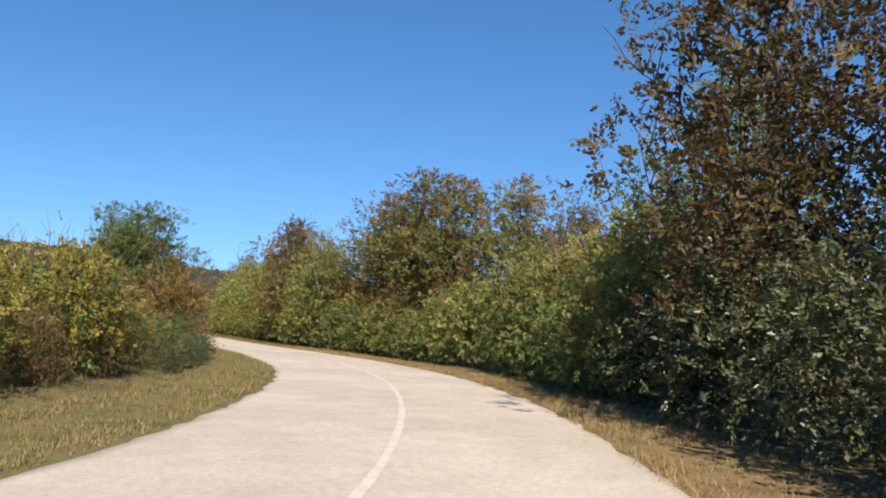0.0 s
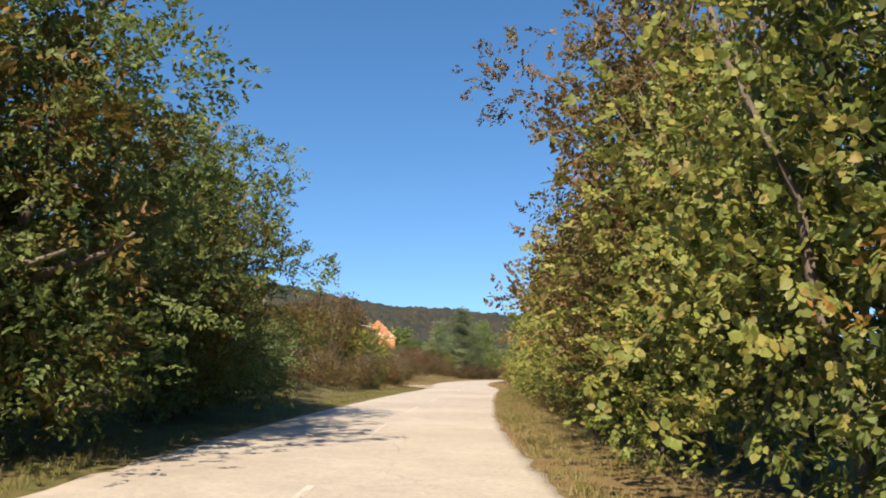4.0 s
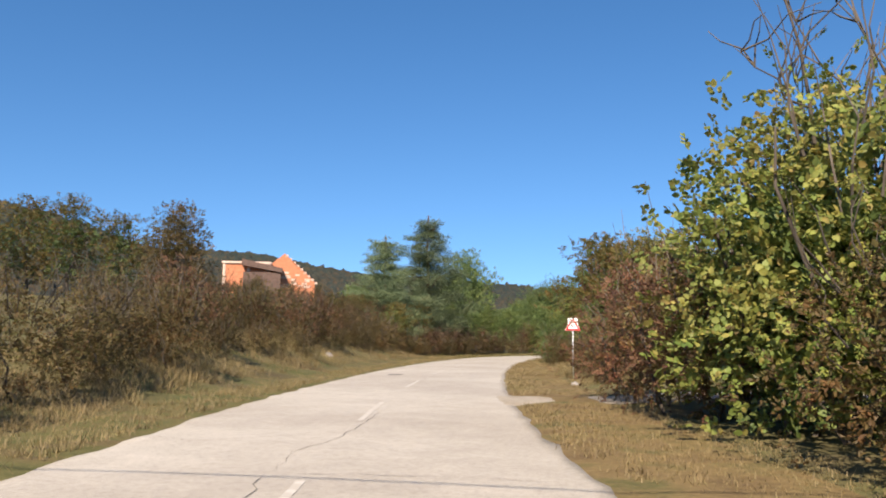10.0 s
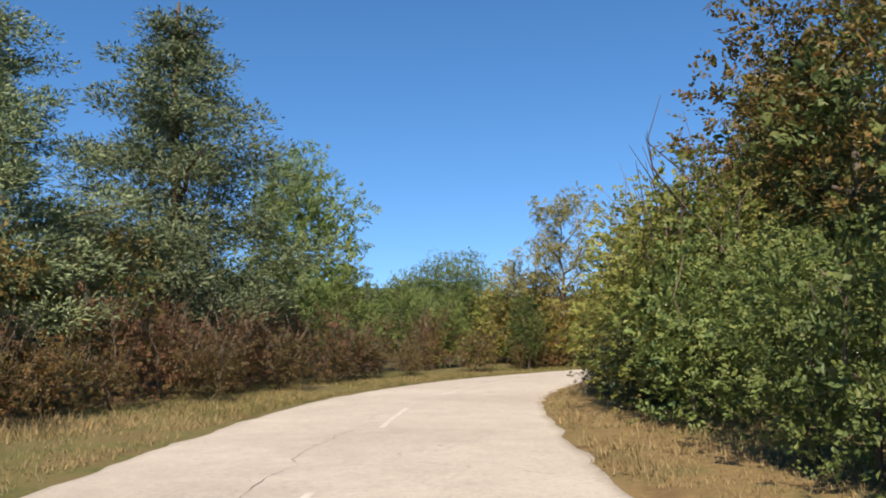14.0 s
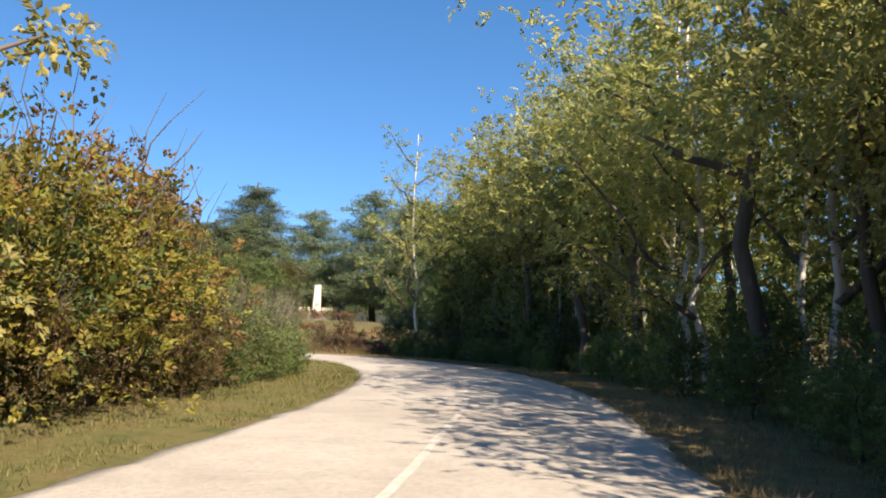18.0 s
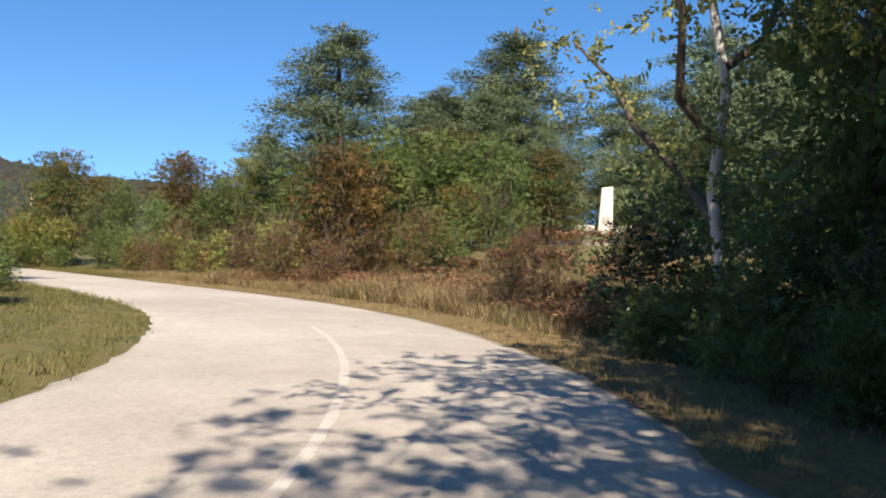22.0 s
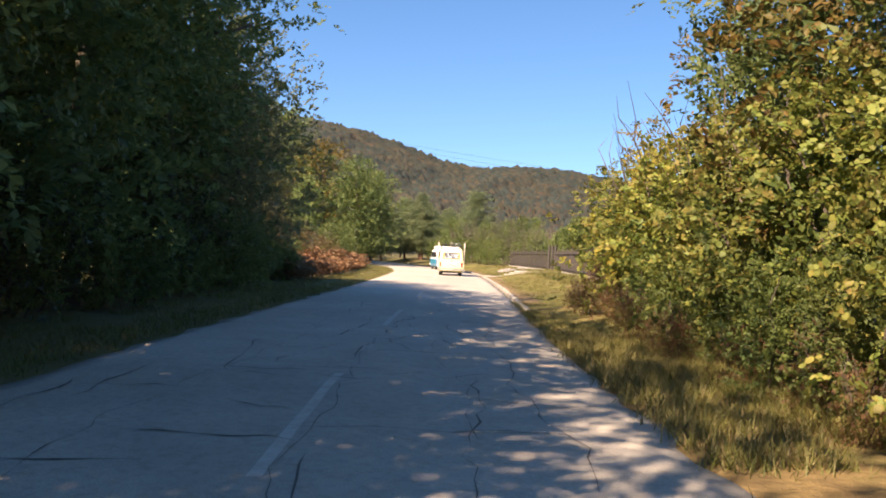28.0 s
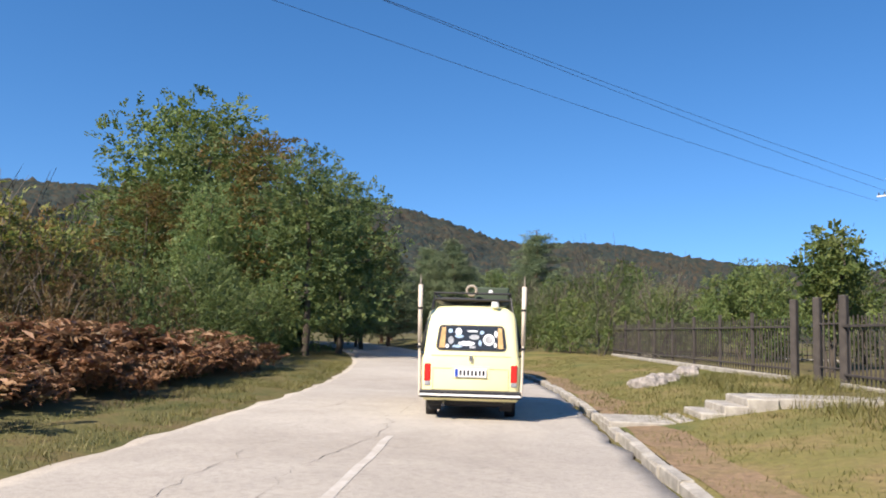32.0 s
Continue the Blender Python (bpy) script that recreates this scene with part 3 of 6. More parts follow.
def shrub(leaf, under, n=2600, size=0.036, blobs=11, fat=0.55, gap=0.3, stems=1, twigs=10, slim=0.66):
    """A bush one metre high, leafy to the ground, with bare twigs at the rim."""
    def make(rng, ob):
        bl = []
        for k in range(blobs):
            a, u = k * 2.4 + rng.uniform(-0.5, 0.5), (k + 0.5) / blobs
            z = 0.16 + 0.68 * u
            d = fat * 0.72 * math.sqrt(max(0.05, 1 - u**1.6)) * rng.uniform(0.55, 1.0)
            q = rng.uniform(0.15, 0.27)
            bl.append(((math.cos(a) * d, math.sin(a) * d, z), (q * 1.1, q * 1.1, q * 0.92)))
        bl.append(((0, 0, 0.45), (fat * 0.62, fat * 0.62, 0.42)))
        for k in range(6):  # young shoots above the rest
            a, d = rng.uniform(0, 6.28), fat * rng.uniform(0.0, 0.7)
            bl.append(((math.cos(a) * d, math.sin(a) * d, rng.uniform(0.78, 0.98) - d * 0.5), (0.05, 0.05, rng.uniform(0.1, 0.18))))
        for k in range(stems):
            a = k * 6.28 / stems + rng.uniform(0, 1)
            v, f = tube(bend(rng, (0.03 * math.cos(a), 0.03 * math.sin(a), -0.02), (0.25 * math.cos(a), 0.25 * math.sin(a), 0.75), 6), np.linspace(0.012, 0.003, 6), 5)
            link_mesh("stem", v, f, M_BARK, ob, flat=False)
        # inner leaves; a darker under colour puts the bush's inner shade into them
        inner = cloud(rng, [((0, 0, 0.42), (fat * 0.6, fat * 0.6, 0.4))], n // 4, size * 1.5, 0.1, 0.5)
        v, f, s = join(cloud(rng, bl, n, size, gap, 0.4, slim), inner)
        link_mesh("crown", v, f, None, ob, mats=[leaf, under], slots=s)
        sets = []
        for k in range(twigs):
            a, z = rng.uniform(0, 6.28), rng.uniform(0.4, 0.85)
            p = np.array([math.cos(a) * fat * 0.5, math.sin(a) * fat * 0.5, z])
            sets.append(tube(bend(rng, p * (0.6, 0.6, 0.9), p * 1.25 + (0, 0, rng.uniform(0.05, 0.2)), 4, 0.2), np.linspace(0.005, 0.001, 4), 3))
        if sets:
            vv, ff, base = [], [], 0
            for v, f in sets:
                vv += list(v)
                ff += [tuple(i + base for i in q) for q in f]
                base = len(vv)
            tagged(link_mesh("twigwork", vv, ff, M_BARK, ob), kind="stuff")
    return make


def broad(leaf, under, n=5200, size=0.026, low=0.1, fat=0.36, blobs=24, barkm=None, stems=1, gap=0.35, limbcount=3):
    """A broad-leaved tree one metre high."""
    def make(rng, ob):
        tops = []
        for k in range(stems):
            a = k * 6.28 / max(1, stems) + 0.5
            sp = 0.0 if stems == 1 else 0.16
            stem = bend(rng, (sp * 0.15 * math.cos(a), sp * 0.15 * math.sin(a), -0.02), (sp * math.cos(a), sp * math.sin(a), 0.86), 8, 0.05)
            v, f = tube(stem, np.linspace(0.016 if stems == 1 else 0.012, 0.004, 8), 8)
            link_mesh("trunk", v, f, barkm or M_BARK, ob, flat=False)
            tops += limbs(rng, ob, stem, max(2, limbcount // stems), fat * 0.55, max(0.2, low), 0.012)
        bl = []
        for k in range(blobs):
            u = (k + 0.5) / blobs
            z = low + 0.08 + (0.86 - low) * u
            prof = math.sin(math.pi * min(1.0, 0.22 + 0.72 * u)) ** 0.8
            a = k * 2.4 + rng.uniform(-0.5, 0.5)
            d = fat * 0.82 * prof * rng.uniform(0.35, 1.05)
            q = rng.uniform(0.06, 0.155)
            bl.append(((math.cos(a) * d, math.sin(a) * d, z + rng.uniform(-0.03, 0.03)), (q * 1.25, q * 1.25, q * 0.75)))
        for k in range(5):  # leading shoots at the top
            a, d = rng.uniform(0, 6.28), fat * rng.uniform(0.1, 0.5)
            bl.append(((math.cos(a) * d, math.sin(a) * d, rng.uniform(0.8, 0.97) - d * 0.6), (0.05, 0.05, 0.09)))
        bl += [((0, 0, 0.9), (0.09, 0.09, 0.08)), ((0, 0, 0.55), (fat * 0.5, fat * 0.5, 0.3))]
        # leaves inside the crown; where under is darker, inner shade is painted in
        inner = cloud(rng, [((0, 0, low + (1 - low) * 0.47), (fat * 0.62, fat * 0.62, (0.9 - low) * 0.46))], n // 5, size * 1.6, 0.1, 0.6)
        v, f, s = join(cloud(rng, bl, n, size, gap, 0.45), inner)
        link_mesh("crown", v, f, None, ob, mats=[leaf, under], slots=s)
    return make


def airy(leaf, barkm, n=3600, size=0.02, fat=0.2, low=0.18, limbcount=7, thick=0.011):
    """A slender, open tree such as a birch or poplar."""
    def make(rng, ob):
        stem = bend(rng, (0, 0, -0.02), (rng.uniform(-0.04, 0.04), rng.uniform(-0.04, 0.04), 0.97), 10, 0.03)
        v, f = tube(stem, np.linspace(thick, 0.002, 10), 7)
        link_mesh("trunk", v, f, barkm, ob, flat=False)
        ends = limbs(rng, ob, stem, limbcount, fat * 1.15, low, 0.008, rise=0.7)
        bl = [((0, 0, 0.9), (0.06, 0.06, 0.09))]
        for line in ends:
            for p in line[1:]:
                q = rng.uniform(0.045, 0.085)
                bl.append((p + rng.normal(size=3) * 0.02, (q * 1.1, q * 1.1, q)))
        v, f = cloud(rng, bl, n, size, 0.45, 0.9, droop=0.3)
        link_mesh("crown", v, f.tolist(), leaf, ob)
    return make


def conifer(n=4200, fat=0.23, boughs=64, size=0.05, low=0.1):
    """A pine: a straight trunk, upturned boughs at uneven heights and dense needle tufts along them."""
    def make(rng, ob):
        stem = bend(rng, (0, 0, -0.02), (0, 0, 0.98), 8, 0.02)
        v, f = tube(stem, np.linspace(0.016, 0.003, 8), 7)
        link_mesh("trunk", v, f, M_PINEBARK, ob, flat=False)
        bl = []
        for k in range(boughs):
            u = ((k + rng.uniform(0, 1)) / boughs) ** 0.9
            z = low + (0.93 - low) * u
            a = k * 2.4 + rng.uniform(-0.5, 0.5)
            ln = fat * (1.06 - u) ** 0.62 * rng.uniform(0.6, 1.15) * (0.7 + 0.3 * min(1, u * 5))
            e = np.array([math.cos(a) * ln, math.sin(a) * ln, z + ln * rng.uniform(0.15, 0.5)])
            if k % 7 == 0:
                vv, ff = tube(bend(rng, (0, 0, z), e, 4, 0.06), np.linspace(0.006, 0.0015, 4), 4)
                link_mesh("limb", vv, ff, M_PINEBARK, ob)
            for w in (0.3, 0.52, 0.74, 0.96):
                q = (0.026 + 0.032 * (1 - u)) * rng.uniform(0.8, 1.3)
                bl.append((np.array([0, 0, z]) * (1 - w) + e * w + rng.normal(size=3) * 0.014, (q * 1.35, q * 1.35, q * 0.75)))
        bl.append(((0, 0, 0.95), (0.025, 0.025, 0.05)))
        c = np.array([b[0] for b in bl])
        r = np.array([b[1] for b in bl])
        w = r[:, 0] ** 2
        pick = rng.choice(len(bl), n, p=w / w.sum())
        d = unit(rng.normal(size=(n, 3)))
        p = c[pick] + d * r[pick] * rng.uniform(0.35, 1.0, n)[:, None]
        v, f = leaves(rng, p, rng.normal(size=(n, 3)), d + np.array([0, 0, 0.45]) + unit(p * (1, 1, 0)) * 0.4, size, 0.3)
        link_mesh("crown", v, f.tolist(), F_PINE, ob)
    return make


def bare(leaf=None, n=0, fat=0.28, limbcount=14, twig=9):
    """A leafless tree of upright grey limbs and fine twigs."""
    def make(rng, ob):
        for k in range(3):
            a = k * 2.1
            stem = bend(rng, (0.02 * math.cos(a), 0.02 * math.sin(a), -0.02), (0.13 * math.cos(a), 0.13 * math.sin(a), 0.9), 8, 0.05)
            v, f = tube(stem, np.linspace(0.008, 0.002, 8), 6)
            link_mesh("trunk", v, f, M_BARK, ob, flat=False)
            ends = limbs(rng, ob, stem, limbcount // 3, fat * 0.8, 0.3, 0.004, rise=1.3)
            vv, ff = [], []
            for line in ends:
                for j in range(twig):
                    p = line[rng.integers(1, len(line))]
                    e = p + rng.normal(size=3) * 0.05 + np.array([0, 0, 0.09])
                    v, f = tube(bend(rng, p, e, 4, 0.15), np.linspace(0.0026, 0.0008, 4), 3)
                    ff += [tuple(i + len(vv) for i in q) for q in f]
                    vv += list(v)
            tagged(link_mesh("twigwork", vv, ff, M_BARK, ob), kind="stuff")
    return make


def fern(n=22):
    """A clump of dead bracken, one metre high: arching fronds with side leaflets."""
    def make(rng, ob):
        pts, out = [], []
        for k in range(n):
            a, ln = rng.uniform(0, 6.28), rng.uniform(0.7, 1.1)
            base = rng.normal(size=3) * (0.22, 0.22, 0)
            for u in np.linspace(0.25, 1, 16):
                p = base + np.array([math.cos(a) * ln * 0.6 * u**1.4, math.sin(a) * ln * 0.6 * u**1.4, ln * (u - 0.42 * u**2.6)])
                for sgn in (-1, 1):
                    w = 0.13 * (1.15 - u) * sgn
                    pts.append(p + np.array([-math.sin(a) * w, math.cos(a) * w, rng.uniform(-0.02, 0.02)]))
                    out.append((0, 0, 1))
        out = np.array(out, float)
        v, f = leaves(rng, np.array(pts), out + rng.normal(size=out.shape) * 0.35, rng.normal(size=out.shape), 0.14, 0.42)
        link_mesh("fronds", v, f.tolist(), F_FERN, ob)
        for k in range(1):
            v, f = tube(bend(rng, (0, 0, -0.03), (rng.uniform(-0.3, 0.3), rng.uniform(-0.3, 0.3), 0.8), 5), np.linspace(0.012, 0.004, 5), 4)
            link_mesh("stalk", v, f, M_BARK, ob)
    return make


ROADSIDE, HEDGE = "trees along the road", "bushes along the road"
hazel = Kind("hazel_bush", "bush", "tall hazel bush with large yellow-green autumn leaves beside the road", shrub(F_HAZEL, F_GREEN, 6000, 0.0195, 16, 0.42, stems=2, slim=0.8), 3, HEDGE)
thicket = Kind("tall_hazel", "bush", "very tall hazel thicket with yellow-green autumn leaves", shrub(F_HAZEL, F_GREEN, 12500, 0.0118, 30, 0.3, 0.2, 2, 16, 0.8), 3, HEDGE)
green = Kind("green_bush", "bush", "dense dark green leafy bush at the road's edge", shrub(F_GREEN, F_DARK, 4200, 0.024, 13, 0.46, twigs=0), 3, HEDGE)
dusky = Kind("dark_bush", "bush", "shaded dark green undergrowth bush below trees", shrub(F_DARK, F_DARK, 3000, 0.031, 12, 0.5, twigs=0), 3, HEDGE)
shade_bush = Kind("evergreen_bush", "bush", "dense bush beside the road, its leaves darkened for shade", shrub(F_SHADED, F_SHADED, 3600, 0.026, 13, 0.5, twigs=0), 3, HEDGE)
brown = Kind("brown_shrub", "bush", "brown autumn shrub with thin bare twigs", shrub(F_BROWN, F_BROWN, 3400, 0.023, 12, 0.52, 0.4, 1, 16, 0.55), 4, HEDGE)
amber = Kind("amber_bush", "bush", "rounded bush with amber and olive autumn leaves", shrub(F_AMBER, F_OAK, 5200, 0.022, 15, 0.5, 0.3, 2, 10, 0.66), 2, HEDGE)
pale = Kind("pale_green_tree", "tree", "round-topped tree with pale yellow-green leaves", broad(F_POPLAR, F_GREEN, 10000, 0.0145, 0.1, 0.3, 30), 2, ROADSIDE)
russet = Kind("red_brown_shrub", "bush", "reddish-brown autumn shrub with bare twigs", shrub(F_RED, F_BROWN, 3800, 0.021, 13, 0.52, 0.4, 1, 18, 0.55), 3, HEDGE)
golden = Kind("yellow_shrub", "bush", "yellow and orange autumn shrub in the grass", shrub(F_YELLOW, F_GREEN, 4200, 0.024, 13, 0.54, 0.35), 3, HEDGE)
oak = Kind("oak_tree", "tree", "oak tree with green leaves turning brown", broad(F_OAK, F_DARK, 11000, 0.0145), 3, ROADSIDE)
rusty = Kind("brown_oak_tree", "tree", "tall oak tree with withered brown leaves", broad(F_BROWN, F_BROWN, 19000, 0.0115, gap=0.4, limbcount=6), 2, ROADSIDE)
shade = Kind("dark_tree", "tree", "tall dense dark green tree leaning over the road", broad(F_DARK, F_DARK, 14000, 0.0135, 0.03, 0.34, gap=0.3), 3, ROADSIDE)
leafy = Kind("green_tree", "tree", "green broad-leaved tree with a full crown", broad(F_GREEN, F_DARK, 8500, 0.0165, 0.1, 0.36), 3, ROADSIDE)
gold_tree = Kind("yellow_green_tree", "tree", "tall tree with yellow-green autumn leaves", broad(F_HAZEL, F_GREEN, 7000, 0.017, 0.05, 0.3), 2, ROADSIDE)
clump = Kind("multi_stemmed_tree", "tree", "broad multi-stemmed tree, olive green and leafy to the ground", broad(F_GREEN, F_OAK, 34000, 0.0125, 0.02, 0.5, 44, None, 3, 0.2, 9), 2, ROADSIDE)
canopy = Kind("overhanging_tree", "tree", "tall dark green tree, its high crown added to shade the road", broad(F_DARK, F_DARK, 7500, 0.012, 0.42, 0.42, 30, gap=0.6), 2, ROADSIDE)
overhang = Kind("yellowing_tree", "tree", "tall yellow-green tree with a high crown over the road", broad(F_BIRCH, F_BIRCH, 9000, 0.0115, 0.34, 0.4, 28, gap=0.55), 2, ROADSIDE)
locust = Kind("grey_green_tree", "tree", "tall grey-green feathery tree beside the road", broad(F_GREY, F_GREY, 13000, 0.013, 0.06, 0.34, 30, gap=0.45), 3, ROADSIDE)
dome = Kind("round_tree", "tree", "round-crowned dense green tree beyond the bend", broad(F_DARK, F_DARK, 34000, 0.0125, 0.02, 0.46, 50, gap=0.1), 1, ROADSIDE)
sallow = Kind("grey_green_shrub", "bush", "soft grey-green shrub with fine leaves and twigs", shrub(F_GREY, F_GREEN, 4200, 0.02, 14, 0.52, 0.35, 2, 30, 0.4), 2, HEDGE)
birch = Kind("birch_tree", "tree", "slender birch with a white trunk and yellowing leaves", airy(F_BIRCH, M_BIRCHBARK, 7500, 0.0095, 0.23, 0.14, 9, 0.0085), 3, ROADSIDE)
poplar = Kind("poplar_tree", "tree", "tall slender poplar with pale yellow-green leaves", airy(F_POPLAR, M_BARK, 20000, 0.012, 0.26, 0.06, 18), 2, ROADSIDE)
pine = Kind("pine_tree", "tree", "pine tree with grey-green needles and a straight trunk", conifer(60000, 0.28, 76, 0.0125), 3, ROADSIDE)
leafless = Kind("bare_tree", "tree", "leafless grey tree with fine upright twigs", bare(), 2, ROADSIDE)
bracken = Kind("bracken_clump", "fern", "rust-brown dead bracken clump beside the road", fern(), 4, "bracken beside the road")

# ---- planting, first bend ----
rusty.at(14, 6.6, 10.5, 1.0)
rusty.at(9, 9.0, 10, 1.0)
shade.at(20, 8.6, 9.0)
leafless.at(15.5, 6.3, 8.5, 1.1)
shade_bush.row(-6, 20, (5.4, 6.1), (2.8, 3.8), 1.9)
shade_bush.row(14, 30, (7.2, 8.4), (4.2, 5.4), 2.4)
green.row(19, 30, (5.3, 5.9), (2.6, 3.4), 2.2)
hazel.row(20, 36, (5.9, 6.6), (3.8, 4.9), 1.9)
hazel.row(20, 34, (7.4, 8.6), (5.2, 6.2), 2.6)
amber.at(26, 7.6, 5.4)
oak.row(38, 58, (8.2, 9.6), (9.2, 11.2), 4.0, 1.05)
rusty.row(36, 60, (9.5, 12), (7.5, 9), 6)
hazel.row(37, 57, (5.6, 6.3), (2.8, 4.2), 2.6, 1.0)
green.row(36, 57, (5.5, 6.2), (2.6, 4.0), 2.8)
amber.row(40, 58, (7.0, 7.8), (4.4, 5.6), 5.0)
thicket.row(57.5, 65, (6.0, 6.5), (6.4, 8.4), 2.2)
leafless.at(60, 11, 9)
rusty.at(67, 5.9, 10.5, 1.0)
oak.at(72, 7.2, 10.5)
golden.row(0, 26, (-9.2, -7.2), (2.7, 3.4), 1.9)
golden.row(4, 30, (-12.5, -10), (2.8, 3.6), 2.4)
brown.row(6, 24, (-7.2, -6.6), (1.0, 1.7), 1.8)
amber.put(-12.8, 35.6, 4.3, 1.1)
amber.put(-15.6, 38.2, 3.6, 1.1)
brown.put(-11.2, 33.1, 1.9, 1.3)
brown.put(-13.8, 33.4, 2.2, 1.3)
clump.put(-23.7, 57.8, 9.8, 1.05)
clump.put(-27.7, 66.1, 8.8, 1.05)
green.row(24, 43, (-7.6, -6.2), (1.2, 1.8), 1.3)
shade_bush.row(23, 42, (-6.3, -5.6), (0.8, 1.3), 1.4)
brown.row(25, 41, (-9.8, -7.8), (1.4, 2.1), 1.6)
russet.put(-22.6, 52.0, 2.8)
brown.put(-20.8, 52.9, 2.6)
brown.put(-24.5, 52.7, 2.2)
# ---- straight, with its hedges ----
shade.row(62, 78, (-7.6, -6.2), (7, 8.6), 4.2)
dusky.row(60, 86, (-6.6, -5.8), (2.4, 3.6), 2.0)
thicket.row(68, 107, (6.8, 7.4), (6.2, 8.8), 2.4)
hazel.row(69, 104, (5.6, 6.2), (2.2, 3.6), 3.4)
brown.row(72, 106, (5.2, 5.6), (0.9, 1.5), 2.8)
oak.at(84, 7.6, 9.4, 0.9)
oak.at(103.5, 7.7, 9.8, 0.9)
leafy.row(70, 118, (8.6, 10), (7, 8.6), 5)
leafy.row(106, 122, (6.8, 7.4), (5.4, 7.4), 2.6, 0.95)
hazel.row(107, 122, (6.2, 6.8), (3.6, 5.2), 3.2)
green.row(105, 123, (5.5, 6.1), (2.0, 3.6), 1.8)
brown.row(86, 120, (-8.0, -6.4), (1.8, 2.8), 2.2)
oak.row(92, 118, (-13.5, -10.5), (5.5, 7.4), 4.2)
leafless.at(121, -13, 8)
leafless.at(117, -11, 7)
hazel.at(125.4, -8.6, 5.7, 1.15)
golden.at(123.6, -9.8, 5.0, 1.1)
rusty.at(125.5, -10.8, 8.4, 0.9)
rusty.at(121, -12, 7.8, 0.9)
rusty.at(117, -13, 7.0, 0.9)
oak.at(112, -10.5, 6.2, 1.0)
green.at(127, -8.0, 3.0)
green.at(121, -7.4, 2.4)
brown.row(112, 158, (-8.2, -6.2), (1.9, 3.0), 1.6)
green.row(114, 148, (-8.0, -6.0), (1.0, 1.8), 3.4)
amber.at(141, -12, 3.4)
brown.row(112, 152, (-18, -11), (2.4, 3.6), 2.8, 1.2)
russet.row(120, 154, (-26, -18), (2.6, 3.8), 4.2, 1.4)
golden.at(136, -17, 3.6, 1.3)
for x, y, h in ((-109.9, 162.8, 12.2), (-103.0, 161.7, 11.5), (-104.8, 167.4, 12.2), (-98.1, 166.1, 12.0), (-101.1, 173.6, 12.2)):
    oak.put(x, y, h - 3.8, 1.15)
rusty.put(-90, 169, 9.6, 1.05)
rusty.put(-94, 173, 8.6, 1.0)
for x, y, h in ((-90.4, 175.3, 4.3), (-91.9, 179.0, 4.8), (-86.0, 174.8, 4.1), (-87.9, 179.3, 4.8), (-84.3, 177.5, 4.3), (-84.0, 179.8, 4.1), (-81.3, 178.7, 3.8)):
    oak.put(x, y, h, 1.2)
brown.row(123, 142, (6.2, 7.6), (3.0, 3.9), 1.7)
russet.row(124, 154, (8.2, 11), (3.4, 4.6), 2.4)
green.row(126, 140, (11, 14), (4.6, 5.6), 4)
green.row(123, 131, (6.8, 7.6), (3.8, 4.6), 1.9)
hazel.at(143.5, 7.5, 5.8, 0.95)
hazel.at(146, 7.8, 5.8, 1.05)
hazel.at(144.6, 7.1, 4.8, 1.05)
hazel.at(147.5, 7.5, 4.4, 1.0)
thicket.at(145.6, 8.4, 6.4)
leafless.at(145, 8.4, 8.6)
russet.row(147, 154, (5.8, 7.0), (3.2, 4.2), 1.6)
brown.row(161, 186, (6.6, 8.4), (1.3, 2.1), 1.5, 1.15)
brown.row(160, 190, (8.6, 11.5), (2.0, 3.2), 1.8)
russet.row(158, 182, (12, 17), (3, 4.4), 3)
leafy.row(162, 186, (17, 24), (6, 8), 5)
golden.row(172, 182, (10.5, 13), (4, 5.4), 4)
oak.row(184, 190, (8.8, 11.5), (7.0, 8.2), 3.0)
oak.row(191, 201, (8.4, 11), (8.6, 10.2), 3.2)
pale.at(185, 11.8, 8.6, 1.1)
pale.at(187.5, 13.4, 8.2, 1.0)
hazel.row(166, 190, (7.4, 9.4), (2.2, 3.2), 4.2)
golden.row(168, 186, (9.5, 11.5), (2.8, 3.8), 5)
green.row(176, 192, (8.5, 10.5), (3.2, 4.6), 3.6)
poplar.at(181.5, 13.5, 8.0, 1.35)
green.row(189, 202, (5.2, 6.4), (2.8, 3.8), 1.9)
brown.row(183, 192, (5.6, 6.6), (1.6, 2.4), 1.8)
# bank and garden on the other side
brown.row(152, 200, (-8.4, -6.6), (1.2, 2.0), 1.7, 1.1)
brown.row(154, 206, (-14, -9), (2.2, 3.4), 2.0)
russet.row(162, 206, (-11, -8), (2.4, 3.6), 3.4)
pine.put(-84.0, 190.0, 11.6, 1.4)
pine.put(-84.1, 199.3, 14.8, 1.3)
oak.row(200, 210, (-12, -8.6), (3.8, 5.2), 2.4)
brown.row(186, 206, (-8.2, -7.0), (1.8, 2.8), 1.9)
rusty.row(188, 206, (-13, -10.5), (3.6, 4.8), 3)
dome.put(-86.2, 213.8, 12.4, 0.92)
oak.row(196, 216, (-24, -18), (4, 5.5), 4)
# ---- right-hand bend and wood ----
brown.row(204, 226, (-7.4, -6.0), (1.5, 2.6), 1.9)
russet.row(204, 230, (-12, -8), (2.6, 3.8), 2.8)
russet.row(207, 221, (-8.0, -6.6), (2.4, 3.4), 1.9)
leafy.row(206, 232, (-18, -13), (4, 5.4), 4)
thicket.row(203, 222, (5.9, 6.5), (4.8, 5.8), 1.7, 1.15)
green.row(223.5, 231, (6.0, 6.7), (3.6, 5.0), 1.7, 1.05)
shade_bush.row(205, 231, (4.9, 5.4), (1.4, 2.2), 1.6)
oak.row(204, 226, (9.2, 11), (8.0, 9.6), 4.2)
